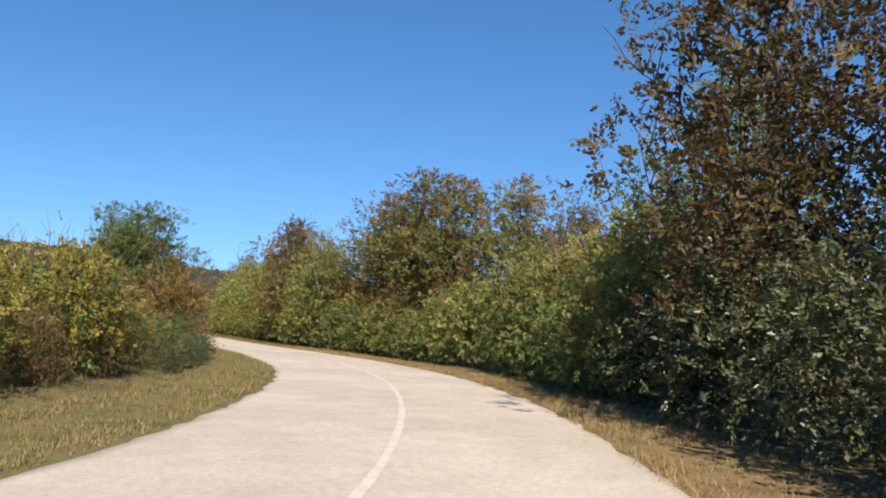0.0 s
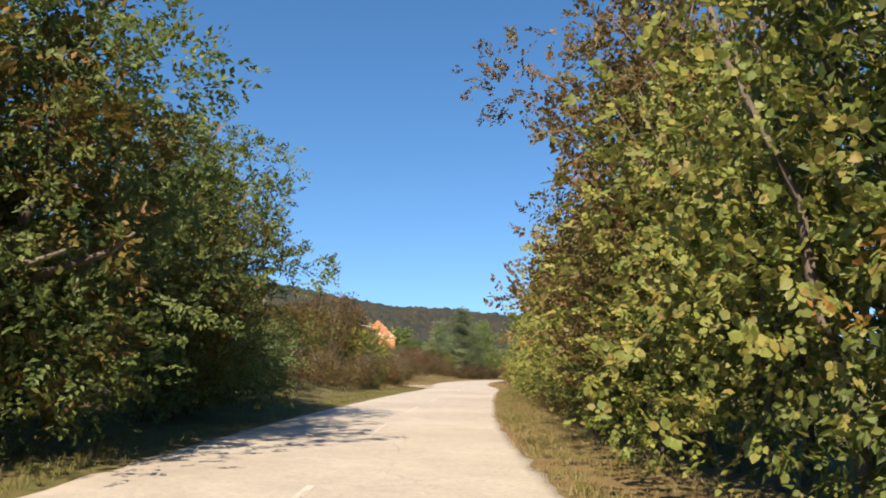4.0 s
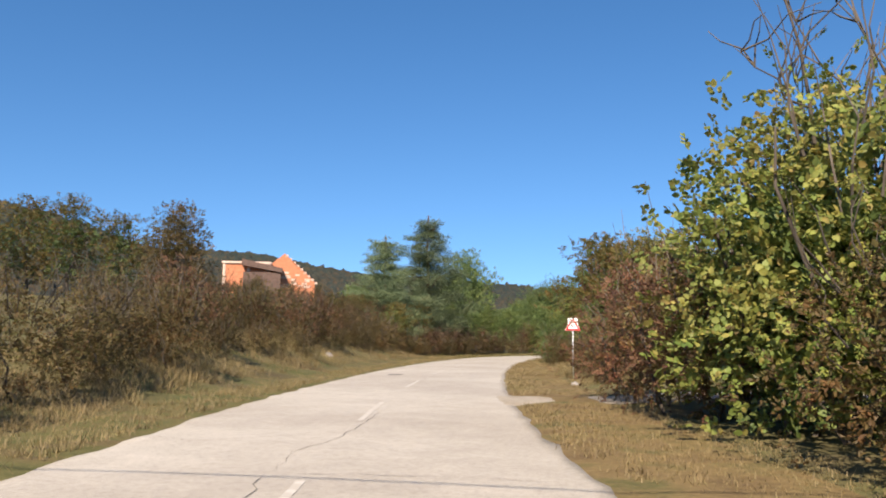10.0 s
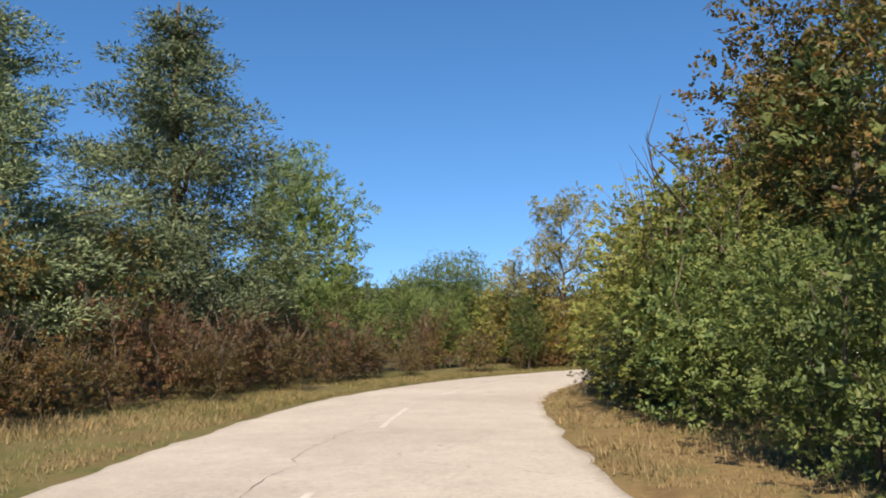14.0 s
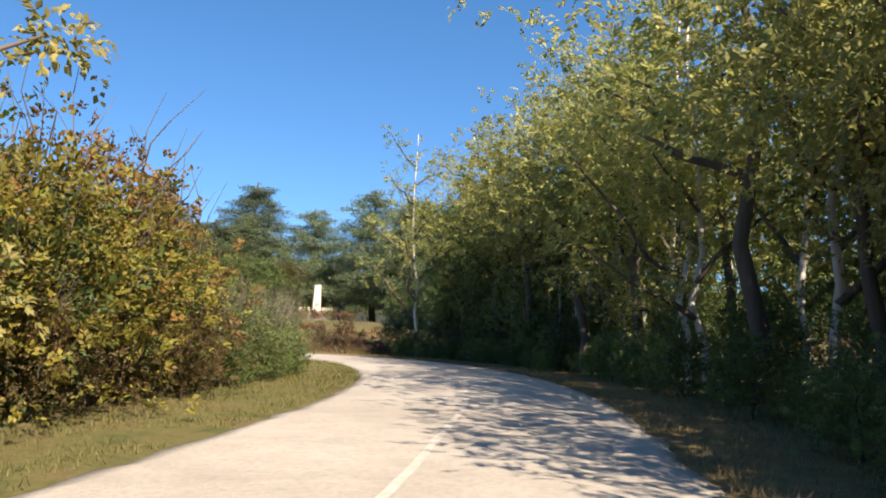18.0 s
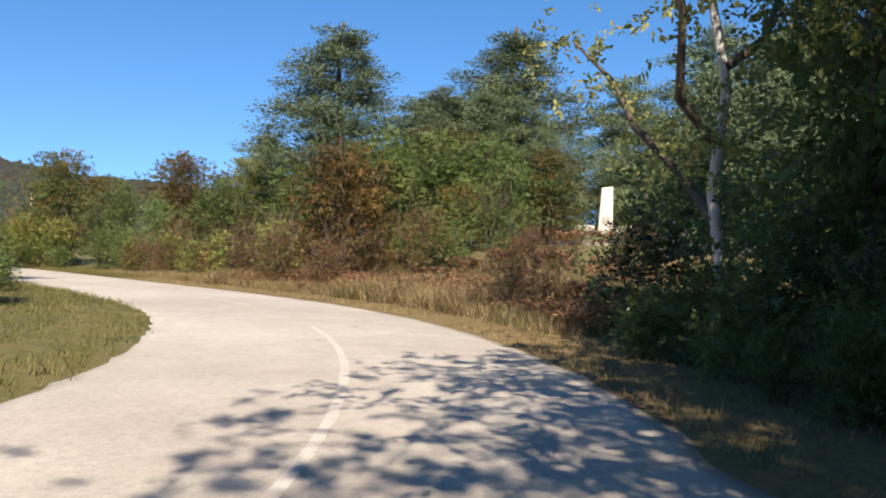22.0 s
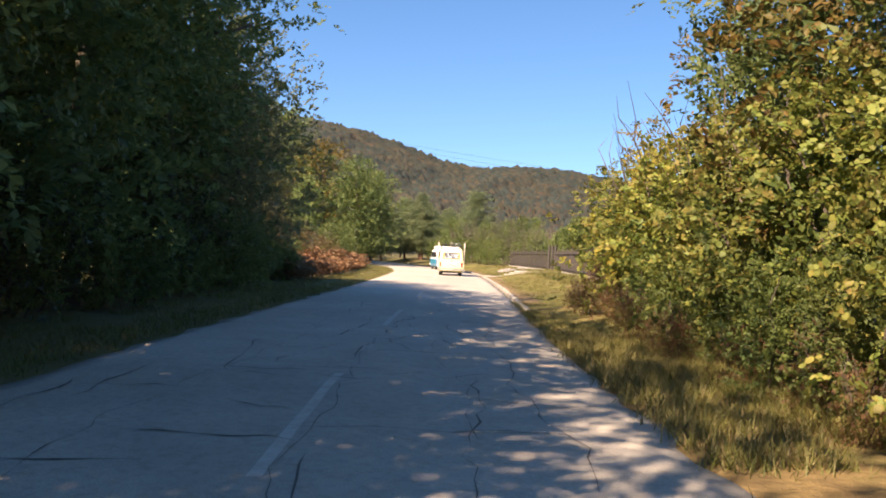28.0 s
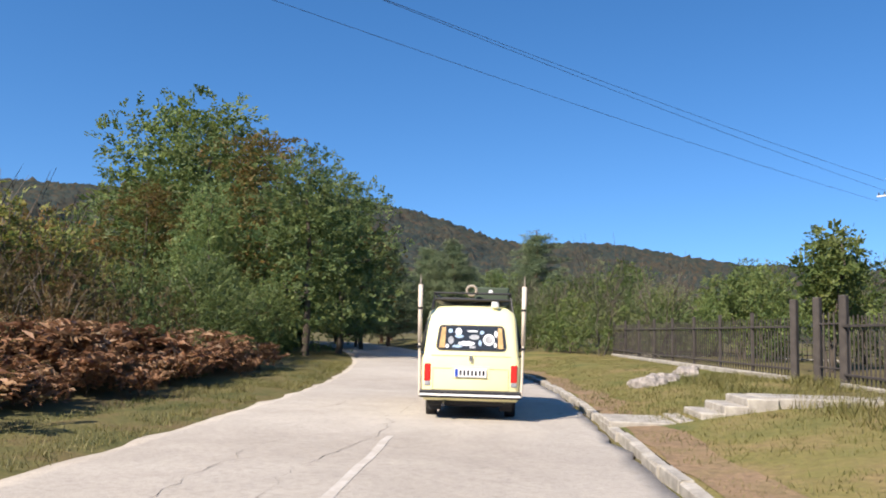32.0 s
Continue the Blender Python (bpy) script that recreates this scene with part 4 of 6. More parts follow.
poplar.put(-72.9, 223.6, 10.8, 0.9)
leafy.row(222, 236, (-11.5, -8.6), (4.2, 5.6), 2.6)
rusty.at(219, -14, 6.0)
oak.row(208, 226, (-20, -14), (5.5, 7.5), 3.4)
poplar.put(-75.5, 222.0, 6.4, 1.2)
leafy.put(-74.5, 219.0, 4.4, 1.0)
golden.row(235, 249, (-7.6, -6.6), (3.4, 5.0), 2.0)
amber.row(236, 250, (-9.0, -7.8), (4.4, 6.0), 2.6)
hazel.row(234, 247, (-11.5, -9), (4.5, 6), 2.6)
brown.row(228, 252, (-6.8, -5.9), (1.8, 2.8), 1.7)
hazel.row(230, 246, (-10, -8.4), (3.4, 4.4), 2.4)
russet.row(226, 240, (-15, -9.5), (3, 4), 2.4)
golden.row(240, 247, (-15, -11), (4, 5), 2.6)
russet.row(236, 246, (-13, -8.5), (2.6, 3.6), 2.4)
sallow.row(251, 266, (-6.7, -6.0), (2.5, 3.1), 1.6)
hazel.row(248, 256, (-8.0, -7.0), (2.8, 3.6), 2.0)
sallow.row(264, 276, (-8.6, -7.6), (2.4, 3.0), 2.0)
russet.row(267, 276, (-6.8, -6.2), (2.2, 2.8), 1.6)
brown.row(268, 277, (-7.6, -6.6), (2.2, 2.9), 1.8)
hazel.row(251, 262, (-11.5, -9.5), (2.8, 3.4), 2.2)
green.row(251, 261, (-6.2, -5.4), (1.1, 1.6), 1.2)
birch.row(218, 242, (10.5, 13), (10.5, 12.5), 3.0)
birch.row(243, 266, (6.2, 8.6), (12, 15), 2.4)
birch.row(266, 282, (6.2, 8.2), (12, 15), 3)
birch.row(232, 280, (13, 18), (12, 15), 4.4)
leafy.row(232, 268, (17, 21), (8, 10), 5)
dusky.row(232, 268, (12, 16), (2.6, 4.0), 2.8)
pale.row(228, 246, (8.4, 10), (7.5, 9.5), 3.4, 1.0)
for s, off, h in ((236, 7.6, 10), (241, 6.8, 10.5), (245.5, 7.4, 11), (254, 7.8, 10.5), (264, 7.4, 10)):
    overhang.at(s, off, h)
shade.row(266, 280, (9.0, 11.5), (10, 12.5), 4.0)
shade.row(270, 278, (7.0, 7.8), (9, 11), 4.2, 0.8)
green.row(222, 236, (6.0, 7.2), (1.2, 2.0), 2.0)
dusky.row(232, 282, (5.2, 5.9), (1.2, 2.2), 1.7)
dusky.row(232, 270, (6.6, 7.8), (2.0, 3.6), 2.6)
overhang.at(249, 6.4, 14, 1.05)
overhang.at(258.5, 6.4, 13.5, 1.0)
overhang.at(266, 8.4, 12, 1.0)
overhang.at(268.5, 5.7, 13, 1.0)
overhang.at(263, 5.9, 13.5, 1.0)
overhang.at(273, 6.6, 12.5, 0.95)
dusky.row(264, 280, (4.7, 5.2), (0.8, 1.4), 1.3)
shade_bush.row(264, 283, (5.7, 6.4), (1.6, 2.8), 1.8)
birch.row(262, 280, (6.6, 8.0), (9, 12), 2.6)
shade.row(268, 282, (8.0, 9.0), (7.0, 9.0), 4.6, 0.9)
leafy.row(240, 268, (9.4, 11), (7.5, 9.5), 6.0, 0.9)
russet.row(246, 264, (8.5, 12), (1.4, 2.4), 2.2)
green.row(218, 246, (8.4, 11), (2.2, 3.4), 2.6)
dusky.row(266, 284, (8, 11), (3.5, 5), 2.4)
brown.row(256, 268, (-10, -8), (1.6, 2.6), 2.0)
leafy.row(262, 276, (-22, -13), (4.5, 6), 5)
# ---- clearing with pines ----
russet.at(287.5, 6.8, 2.6, 1.1)
brown.at(290, 7.4, 2.0, 1.1)
bracken.row(283, 308, (5.6, 7.0), (0.7, 1.1), 1.0)
bracken.row(283, 308, (7.0, 8.4), (0.9, 1.3), 1.0)
bracken.row(282, 306, (8.2, 11), (0.9, 1.2), 1.2)
bracken.row(280, 306, (11, 15), (1.0, 1.4), 1.2)
for k in range(13):
    leafy.put(-76 + 4.2 * k, 323.0 - 0.5 * k + 2.2 * (k % 3), 6.4 + 1.1 * (k % 4), 1.25)
for x, y, h in ((-70.2, 300.5, 15.2), (-59.5, 307, 16.0), (-45.5, 308, 16.5), (-63.9, 303.2, 11.0), (-60.6, 304.5, 12), (-43, 300, 15), (-40.5, 295, 14),
                (-41, 303, 15.5), (-38, 297, 15), (-35, 290, 14), (-66, 310, 12), (-51, 317, 15), (-32, 283, 13.5), (-77, 306, 9)):
    pine.put(x, y, h * 0.98, 1.7)
for x, y, h in ((-67.2, 290.5, 7.0), (-65.7, 293.5, 7.4), (-63.0, 294.5, 6.8), (-60.2, 294.5, 6.2), (-43, 290, 6), (-71.5, 296.5, 6.2)):
    (rusty if h == 7.0 else leafy).put(x, y, h, 1.2)
leafy.row(301, 314, (14, 19), (4.5, 6.5), 3.4, 1.1)
oak.row(302, 314, (13.5, 17), (3.6, 5.6), 3.4, 1.2)
green.row(298, 314, (12.5, 14.5), (1.6, 2.8), 1.6, 1.1)
sallow.row(301, 312, (14, 17), (2.6, 3.6), 3.2)
brown.row(288, 299, (15, 19), (1.2, 1.8), 1.8)
bracken.row(286, 300, (13, 18), (1.0, 1.5), 1.1)
oak.row(304, 314, (19, 25), (5.5, 7.5), 3.2, 1.1)
amber.put(-66.5, 290.0, 6.6, 0.9)
pine.row(306, 314, (21, 27), (8, 12), 3.4, 1.3)
for k in range(9):
    (brown, bracken, green)[k % 3].put(-56.5 + 0.8 * k, 299.6 - 0.5 * (k % 2), 1.5 + 0.2 * (k % 3))
oak.put(-86.4, 312.4, 9.5, 1.15)
oak.put(-81.6, 316.8, 9.5, 1.15)
leafy.row(266, 300, (26, 44), (7, 10), 5)
brown.row(305, 314, (10, 14), (2.2, 3.4), 2.0)
russet.row(300, 326, (6.2, 8.2), (1.8, 3.2), 1.9)
hazel.row(306, 326, (6.4, 8.6), (2.2, 3.4), 4.5)
brown.row(300, 328, (9, 12), (2.4, 4.0), 2.4)
gold_tree.put(-75.3, 298.9, 7.0)
rusty.at(332, 13.5, 9.0, 1.1)
oak.at(324, 13, 6.4)
leafy.at(317, 9.2, 5.8, 1.1)
leafy.at(316, 16, 8)
shade.at(327, 9.6, 5.4, 1.0)
shade.at(334, 9.6, 7.2, 1.0)
oak.at(338.5, 9.4, 7.6, 1.0)
green.row(326, 333, (6.5, 8), (2.6, 3.4), 2.2)
leafy.put(-78.5, 278.0, 4.6, 0.8)
shade.put(-81.4, 282.2, 5.4, 0.95)
dusky.row(290, 300, (-8.0, -6.8), (1.6, 2.6), 1.8)
green.row(268, 284, (-9.5, -7.2), (1.4, 2.0), 2.4)
# ---- shaded avenue ----
hazel.row(301, 309, (-8.2, -7.0), (2.8, 3.8), 2.0)
locust.row(304, 312, (-9.4, -8.0), (3.2, 4.0), 2.4)
locust.row(313, 327, (-9.4, -7.8), (5.2, 7.0), 3.2)
locust.row(319, 328, (-7.6, -7.0), (7.0, 8.4), 3.4)
# high crowns added, tallest above the view, to throw shade on the road
canopy.row(327, 358, (-6.9, -6.3), (11, 12.5), 7, 0.92)
canopy.row(329, 351, (-7.0, -6.2), (15, 17), 6.6, 0.82)
canopy.at(317, -7.6, 7.8, 0.9)
canopy.at(322.5, -7.0, 9.8, 0.95)
shade.row(329, 356, (-7.6, -6.6), (11.0, 12.6), 3.4, 1.0)
locust.row(357, 362, (-7.8, -7.0), (8.5, 10), 2.6)
locust.at(365.5, -7.4, 7.8, 0.95)
shade.at(362.5, -9.6, 7.0)
locust.row(304, 328, (-14, -11), (4.8, 6.5), 6)
shade.row(331, 358, (-14, -12), (9, 11), 9)
dusky.row(300, 358, (-6.4, -5.6), (1.6, 2.6), 1.8)
shade_bush.row(306, 320, (-7.0, -6.2), (2.2, 3.2), 1.5)
shade_bush.row(322, 357, (-7.6, -6.7), (3.0, 4.6), 1.9)
shade.row(330, 360, (-10, -8.6), (7.5, 10), 4.5)
locust.at(363.5, -8.2, 8.0)
shade.at(366.5, -9.0, 5.0)
dusky.row(358, 368, (-7.0, -6.2), (1.8, 2.8), 1.7)
oak.row(290, 300, (-13, -10), (3.6, 4.6), 3.2)
oak.at(342.5, 8.0, 9.5, 1.1)
shade.at(347, 8.2, 9.6, 1.0)
oak.at(351.5, 8.8, 7.6)
hazel.row(337, 354, (5.9, 6.6), (3.4, 4.6), 3.2)
hazel.row(338.5, 355, (6.0, 6.6), (3.4, 4.6), 3.2)
golden.at(349.5, 6.4, 4.8)
russet.at(354.5, 6.6, 3.4)
brown.at(355.8, 7.4, 3.2)
russet.at(352.6, 5.7, 2.2)
russet.at(356.4, 6.2, 2.2)
russet.row(336, 356, (4.6, 5.2), (0.8, 1.4), 1.7)
green.row(334, 348, (5.0, 5.6), (1.4, 2.2), 2.2)
brown.at(356.5, 8.0, 2.8)
leafless.at(365.5, 9.2, 3.0)
bracken.row(366, 404, (-6.9, -5.7), (0.8, 1.7), 0.9)
bracken.row(364, 404, (-8.8, -6.8), (1.1, 2.2), 0.9)
bracken.row(364, 402, (-12, -9), (1.6, 2.3), 1.2)
brown.row(372, 410, (-13.5, -11), (3.0, 4.6), 2.4)
hazel.row(374, 412, (-16, -12), (4.0, 5.6), 3.6)
amber.row(378, 412, (-18, -13), (4.5, 6.5), 4.4)
green.row(398, 432, (-10, -7), (2.4, 4.2), 2.4)
green.row(368, 402, (-8.4, -6.6), (1.2, 1.9), 3.6)
brown.row(368, 402, (-9.2, -7.2), (1.7, 2.7), 3.2)
brown.row(366, 392, (-16, -12), (3, 4.2), 2.6)
for x, y, h in ((-189.7, 351.7, 20.5), (-187.5, 354.6, 20), (-198.4, 350.4, 16), (-178.7, 349.6, 15), (-172.3, 351.2, 14), (-163.2, 349.8, 11.8), (-167.3, 354.3, 11.5), (-174.8, 344.7, 10), (-176.7, 342.2, 7), (-171.4, 339.2, 5.5), (-170.3, 337.3, 5), (-176.8, 361.9, 10)):
    (shade if x > -170 else oak if h < 14.5 else leafy).put(x, y, h, 1.2)
brown.row(402, 434, (-13, -8), (2.4, 3.6), 2.2)
green.row(410, 436, (-8.2, -6.6), (1.2, 2.0), 2.6)
pine.row(436, 476, (-16, 6), (8, 11), 3.4, 1.2)
pine.row(446, 486, (4, 22), (8, 11), 4.0, 1.3)
sallow.row(410, 436, (9, 14), (3.6, 5.2), 2.6)
leafy.row(414, 446, (10, 20), (4.5, 6.5), 3.6, 1.1)
shade.row(418, 446, (-14, -8), (7, 10), 3.6)
shade.row(440, 470, (-9, -6), (8, 10), 5)
green.row(403, 425, (12, 16), (3, 4.2), 2.6)
sallow.row(400, 436, (17, 23), (3.8, 4.6), 2.6)
green.row(416, 440, (5.6, 9), (2.6, 3.6), 2.6)
leafy.row(396, 430, (22, 44), (3.4, 4.6), 3.4, 1.3)


# ---- hills ----
def hill(name, cx, cy, bear, elev, dist, deep, label):
    """A wooded ridge round the place: bearings, angles of its crest and distance; tree crowns roughen it."""
    rng = np.random.default_rng(3)
    b = np.radians(np.arange(bear[0], bear[-1] + 0.01, 0.2))[:, None]
    crest = np.interp(np.degrees(b), bear, elev)
    u = np.r_[np.linspace(0, 1, 150) ** 0.9, np.linspace(1.02, 1.6, 6)][None, :]
    r = dist - deep * (1 - u)
    fold = 26 * np.sin(b * 31 + u * 5) + 18 * np.sin(b * 57 + 2 + u * 9) + 10 * np.sin(b * 113 + u * 17)
    rise = dist * np.tan(np.radians(crest))
    z = -6 + rise * np.where(u <= 1, np.minimum(u, 1) ** 1.15, np.maximum(0, 1 - (u - 1) * 1.7)) + fold * 0.6 * u * np.clip(2 - u * 1.9, 0.12, 1)
    tall = rng.normal(size=z.shape) * 4.6 + rng.uniform(0, 1, z.shape) ** 4 * 6
    z = z + tall * np.clip(u * 6, 0, 1)
    b2 = b + rng.normal(size=z.shape) * radians(0.05)
    verts = np.stack([cx - np.sin(b2) * r, cy + np.cos(b2) * r, z], 2).reshape(-1, 3)
    n, m = z.shape
    i = (np.arange(n - 1)[:, None] * m + np.arange(m - 1)).reshape(-1)
    faces = np.stack([i, i + 1, i + m + 1, i + m], 1)
    ob = link_mesh(name, verts, faces.tolist(), M_HILL, flat=False)
    return tagged(ob, label, "hill", kind="structure")


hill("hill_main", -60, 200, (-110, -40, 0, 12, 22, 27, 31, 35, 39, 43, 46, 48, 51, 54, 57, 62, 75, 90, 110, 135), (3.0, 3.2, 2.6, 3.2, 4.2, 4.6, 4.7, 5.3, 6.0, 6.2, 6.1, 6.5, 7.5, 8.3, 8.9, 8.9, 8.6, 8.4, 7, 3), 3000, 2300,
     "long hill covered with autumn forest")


# ---- wires and poles ----
def pole(x, y, h, arms, material, label, z=None, turn=0.0):
    z = float(land(x, y)[0]) if z is None else z
    ob = thing("utility_pole", pose(x, y, z, 0, 0, turn), label, "pole")
    part("shaft", rod((0, 0, -0.3), (0, 0, h), 0.14, 0.09, 10), material, ob, soft=True)
    for hz, half in arms:
        part("crossarm", box(half * 2, 0.1, 0.09, (0, -0.1, hz), 0.01), material, ob)
        for sx in (-half + 0.1, -half * 0.5, half * 0.5, half - 0.1):
            part("insulator", rod((sx, -0.1, hz + 0.09), (sx, -0.1, hz + 0.26), 0.045, 0.03, 8), M_BLACK, ob, "black insulator")
    return ob


def wire(a, b, sag, r=0.012, label="thin black overhead wire across the road"):
    a, b = Vector(a), Vector(b)
    pts = []
    for k in range(25):
        u = k / 24
        p = a.lerp(b, u)
        p.z -= sag * 4 * u * (1 - u)
        pts.append(p)
    v, f = tube(np.array(pts), [r] * 25, 5)
    return tagged(link_mesh("overhead_wire", v, f, M_BLACK, flat=False), label, "wire")


wl, wr = on_road(137, -21), on_road(129.5, 15)
pole(wl[0], wl[1], 8.6, [(8.2, 0.35)], M_POLE, "weathered wooden pole carrying one wire", turn=20)
pole(wr[0], wr[1], 8.6, [(8.2, 0.35)], M_POLE, "weathered wooden pole carrying one wire", turn=20)
wire((wl[0], wl[1], 8.2), (wr[0], wr[1], 8.4), 1.2, 0.018)
pole(-143.3, 374.5, 10.2, [(9.0, 0.85), (9.9, 0.28)], M_POLEWHITE, "pale concrete power pole with two crossarms", turn=-10)
pole(-134.0, 287.0, 11.5, [(9.8, 0.85)], M_POLEWHITE, "pale concrete power pole with two crossarms", turn=-10)
for d, h in ((-0.75, 9.2), (0.0, 10.1), (0.75, 9.2)):
    wire((-143.3 + d, 374.4, h + 0.1), (-134.0 + d * 1.6, 287, 10.2), 0.8, 0.007, "thin power line between concrete poles")


# ---- signs ----
def sign_post(s, off, name, label, top, turn=0.0):
    x, y, b = on_road(s, off)
    ob = thing(name, pose(x, y, float(land(x, y)[0]), 0, 0, math.degrees(b) + turn), label, "road sign")
    part("post", rod((0, 0, -0.3), (0, 0, top), 0.03, 0.03, 10), M_STEEL, ob, "grey steel post", True)
    return ob


def plate(points, depth, y, material, name, ob, label=""):
    """A flat plate from its outline in x and z, its front at y."""
    bm = bmesh.new()
    fv = [bm.verts.new((px_, y, pz)) for px_, pz in points]
    bv = [bm.verts.new((px_, y + depth, pz)) for px_, pz in points]
    bm.faces.new(fv)
    bm.faces.new(bv[::-1])
    n = len(points)
    for k in range(n):
        bm.faces.new((fv[k], bv[k], bv[(k + 1) % n], fv[(k + 1) % n]))
    bmesh.ops.recalc_face_normals(bm, faces=bm.faces[:])
    return part(name, bm, material, ob, label)


def rounded_triangle(side, r):
    pts = []
    h = side * math.sqrt(3) / 2
    for k, (cx, cz) in enumerate(((-side / 2 + r * 1.73, r), (side / 2 - r * 1.73, r), (0, h - 2 * r))):
        for j in range(5):
            a = math.radians(150 + 120 * k + j * 30)
            pts.append((cx + r * math.cos(a), cz + r * math.sin(a)))
    return pts


tri = sign_post(165.7, 6.0, "warning_sign", "triangular white warning sign with a red rim", 2.42, -4)
TZ = 1.95
rim = plate([(x, z + TZ) for x, z in rounded_triangle(0.62, 0.022)], 0.02, -0.06, M_SIGNRED, "rim", tri, "red triangular rim")
plate([(x, z + TZ + 0.066) for x, z in rounded_triangle(0.40, 0.015)], 0.012, -0.074, M_SIGNWHITE, "face", tri, "white face")
plate([(-0.08, TZ + 0.27), (-0.045, TZ + 0.21), (0.075, TZ + 0.175), (0.085, TZ + 0.115), (0.055, TZ + 0.145), (-0.035, TZ + 0.16), (-0.085, TZ + 0.13), (-0.06, TZ + 0.19)], 0.006, -0.081,
      M_BLACK, "symbol", tri, "black leaping symbol")
plate([(x, z + TZ - 0.011) for x, z in rounded_triangle(0.66, 0.03)], 0.01, -0.038, M_SIGNWHITE, "backing", tri, "thin white outer edge")
blank = sign_post(182, 6.9, "blank_sign", "small blank white rectangular sign on a post", 2.75, -6)
part("face", box(0.62, 0.02, 0.43, (0, -0.05, 2.4), 0.012), M_SIGNWHITE, blank, "white face with faint edge")
part("bracket", box(0.08, 0.03, 0.3, (0, -0.028, 2.4), 0.004), M_STEEL, blank)


# ---- brick house on the bank ----
def prism(name, pts, y0, y1, material, ob, label=""):
    return plate(pts, y1 - y0, y0, material, name, ob, label)


def brick_house():
    ob = thing("unfinished_brick_house", pose(-111.5, 210.5, float(land(-111.5, 210.5)[0]) + 0.1, 0, 0, 36), "unfinished house of bare orange brick with a broken gable", "house")
    prism("gable_wall", [(-4.2, 0), (4.2, 0), (4.2, 5.4), (0.15, 9.2), (-4.2, 5.6)], -0.25, 0, M_BRICK, ob, "bare orange brick gable")
    for k in range(9):
        u = k / 8
        part("gable_step", box(0.42, 0.25, 0.3, (0.4 + 3.9 * u, -0.125, 8.75 - 3.6 * u), 0.02), M_BRICKPALE, ob, "pale mortar-smeared brick step")
    for k in range(26):
        random.seed(k)
        u = random.random()
        part("pale_patch", box(random.uniform(0.3, 0.8), 0.03, random.uniform(0.14, 0.3), (random.uniform(-0.5, 3.4), -0.262, random.uniform(4.6, 8.0 - 3.3 * u)), 0.005),
             M_BRICKPALE, ob, "smear of pale mortar")
    for x in (-4.075, 4.075):
        part("side_wall", box(0.25, 9, 5.4, (x, 4.5, 0), 0.01), M_BRICK, ob)
    part("back_wall", box(8.4, 0.25, 5.4, (0, 9, 0), 0.01), M_BRICK, ob)
    prism("back_gable", [(-4.2, 5.4), (4.2, 5.4), (0, 9.0)], 8.9, 9.1, M_BRICK, ob)
    wing = thing("unfinished_annexe", pose(-114.7, 206.9, float(land(-114.7, 206.9)[0]) - 0.2, 0, 0, 36), "flat-roofed brick annexe with a concrete frame", "house")
    part("slab", box(6.4, 6, 0.3, (0, 2.9, 8.0), 0.03), M_BRICKPALE, wing, "pale concrete roof slab")
    for x in (-2.9, 0.2, 2.9):
        part("column", box(0.36, 0.36, 8.0, (x, 0.2, 0), 0.02), M_BRICKPALE, wing, "pale concrete column")
        part("rear_column", box(0.36, 0.36, 8.0, (x, 5.6, 0), 0.02), M_CONCRETE, wing)
    for x, w in ((-1.35, 2.7), (1.55, 2.3)):
        part("infill_wall", box(w, 0.25, 7.95, (x, 0.22, 0), 0.01), M_BRICK, wing, "bare orange brick infill")
    part("inner_wall", box(6, 0.25, 7.9, (0, 5.6, 0), 0.01), M_BRICK, wing)
    for x in (-3.0, 3.0):
        part("end_wall", box(0.24, 5.0, 7.9, (x, 2.9, 0), 0.01), M_BRICK, wing)
    link = thing("sloping_roof", pose(-112.5, 207.3, float(land(-112.5, 207.3)[0]) - 0.1, 0, 0, 36), "long low dark roof between brick walls", "roof")
    prism("roof_slope", [(-2.6, 8.4), (2.6, 7.3), (2.6, 6.7), (-2.6, 7.6)], -0.2, 4, M_TILE, link, "dark weathered roof")
    part("front_wall", box(4.8, 0.25, 6.7, (0, 0.2, 0), 0.01), M_TILE, link, "dark boarded wall")


brick_house()


def far_house(x, y, turn, wide, deep, eaves, ridge, wall, roof, name, label):
    ob = thing(name, pose(x, y, float(land(x, y)[0]) - 0.1, 0, 0, turn), label, "house")
    part("wall", box(wide, deep, eaves, (0, 0, 0), 0.02), wall, ob)
    bm = bmesh.new()
    o = 0.4
    w, d = wide / 2 + o, deep / 2 + o
    vs = [bm.verts.new(p) for p in ((-w, -d, eaves - 0.1), (w, -d, eaves - 0.1), (w, d, eaves - 0.1), (-w, d, eaves - 0.1), (-w + 1.2, 0, ridge), (w - 1.2, 0, ridge))]
    for q in ((0, 1, 5, 4), (2, 3, 4, 5), (1, 2, 5), (3, 0, 4), (3, 2, 1, 0)):
        bm.faces.new([vs[k] for k in q])
    part("roof", bm, roof, ob, "pitched roof")
    for k in range(3):
        win = part("window", box(1.0, 0.06, 1.2, (-wide * 0.3 + k * wide * 0.3, -deep / 2 - 0.02, 1.2), 0.01), M_VANWHITE, ob, "white-framed window")
        part("pane", box(0.84, 0.02, 1.04, (-wide * 0.3 + k * wide * 0.3, -deep / 2 - 0.055, 1.28), 0.004), M_GLASS, win, "dark glass")
    return ob


far_house(-76, 92, 35, 11, 8, 3.6, 6.6, M_BRICK, M_GREYROOF, "roadside_house", "low red-brown house with a pale grey roof across the meadow")


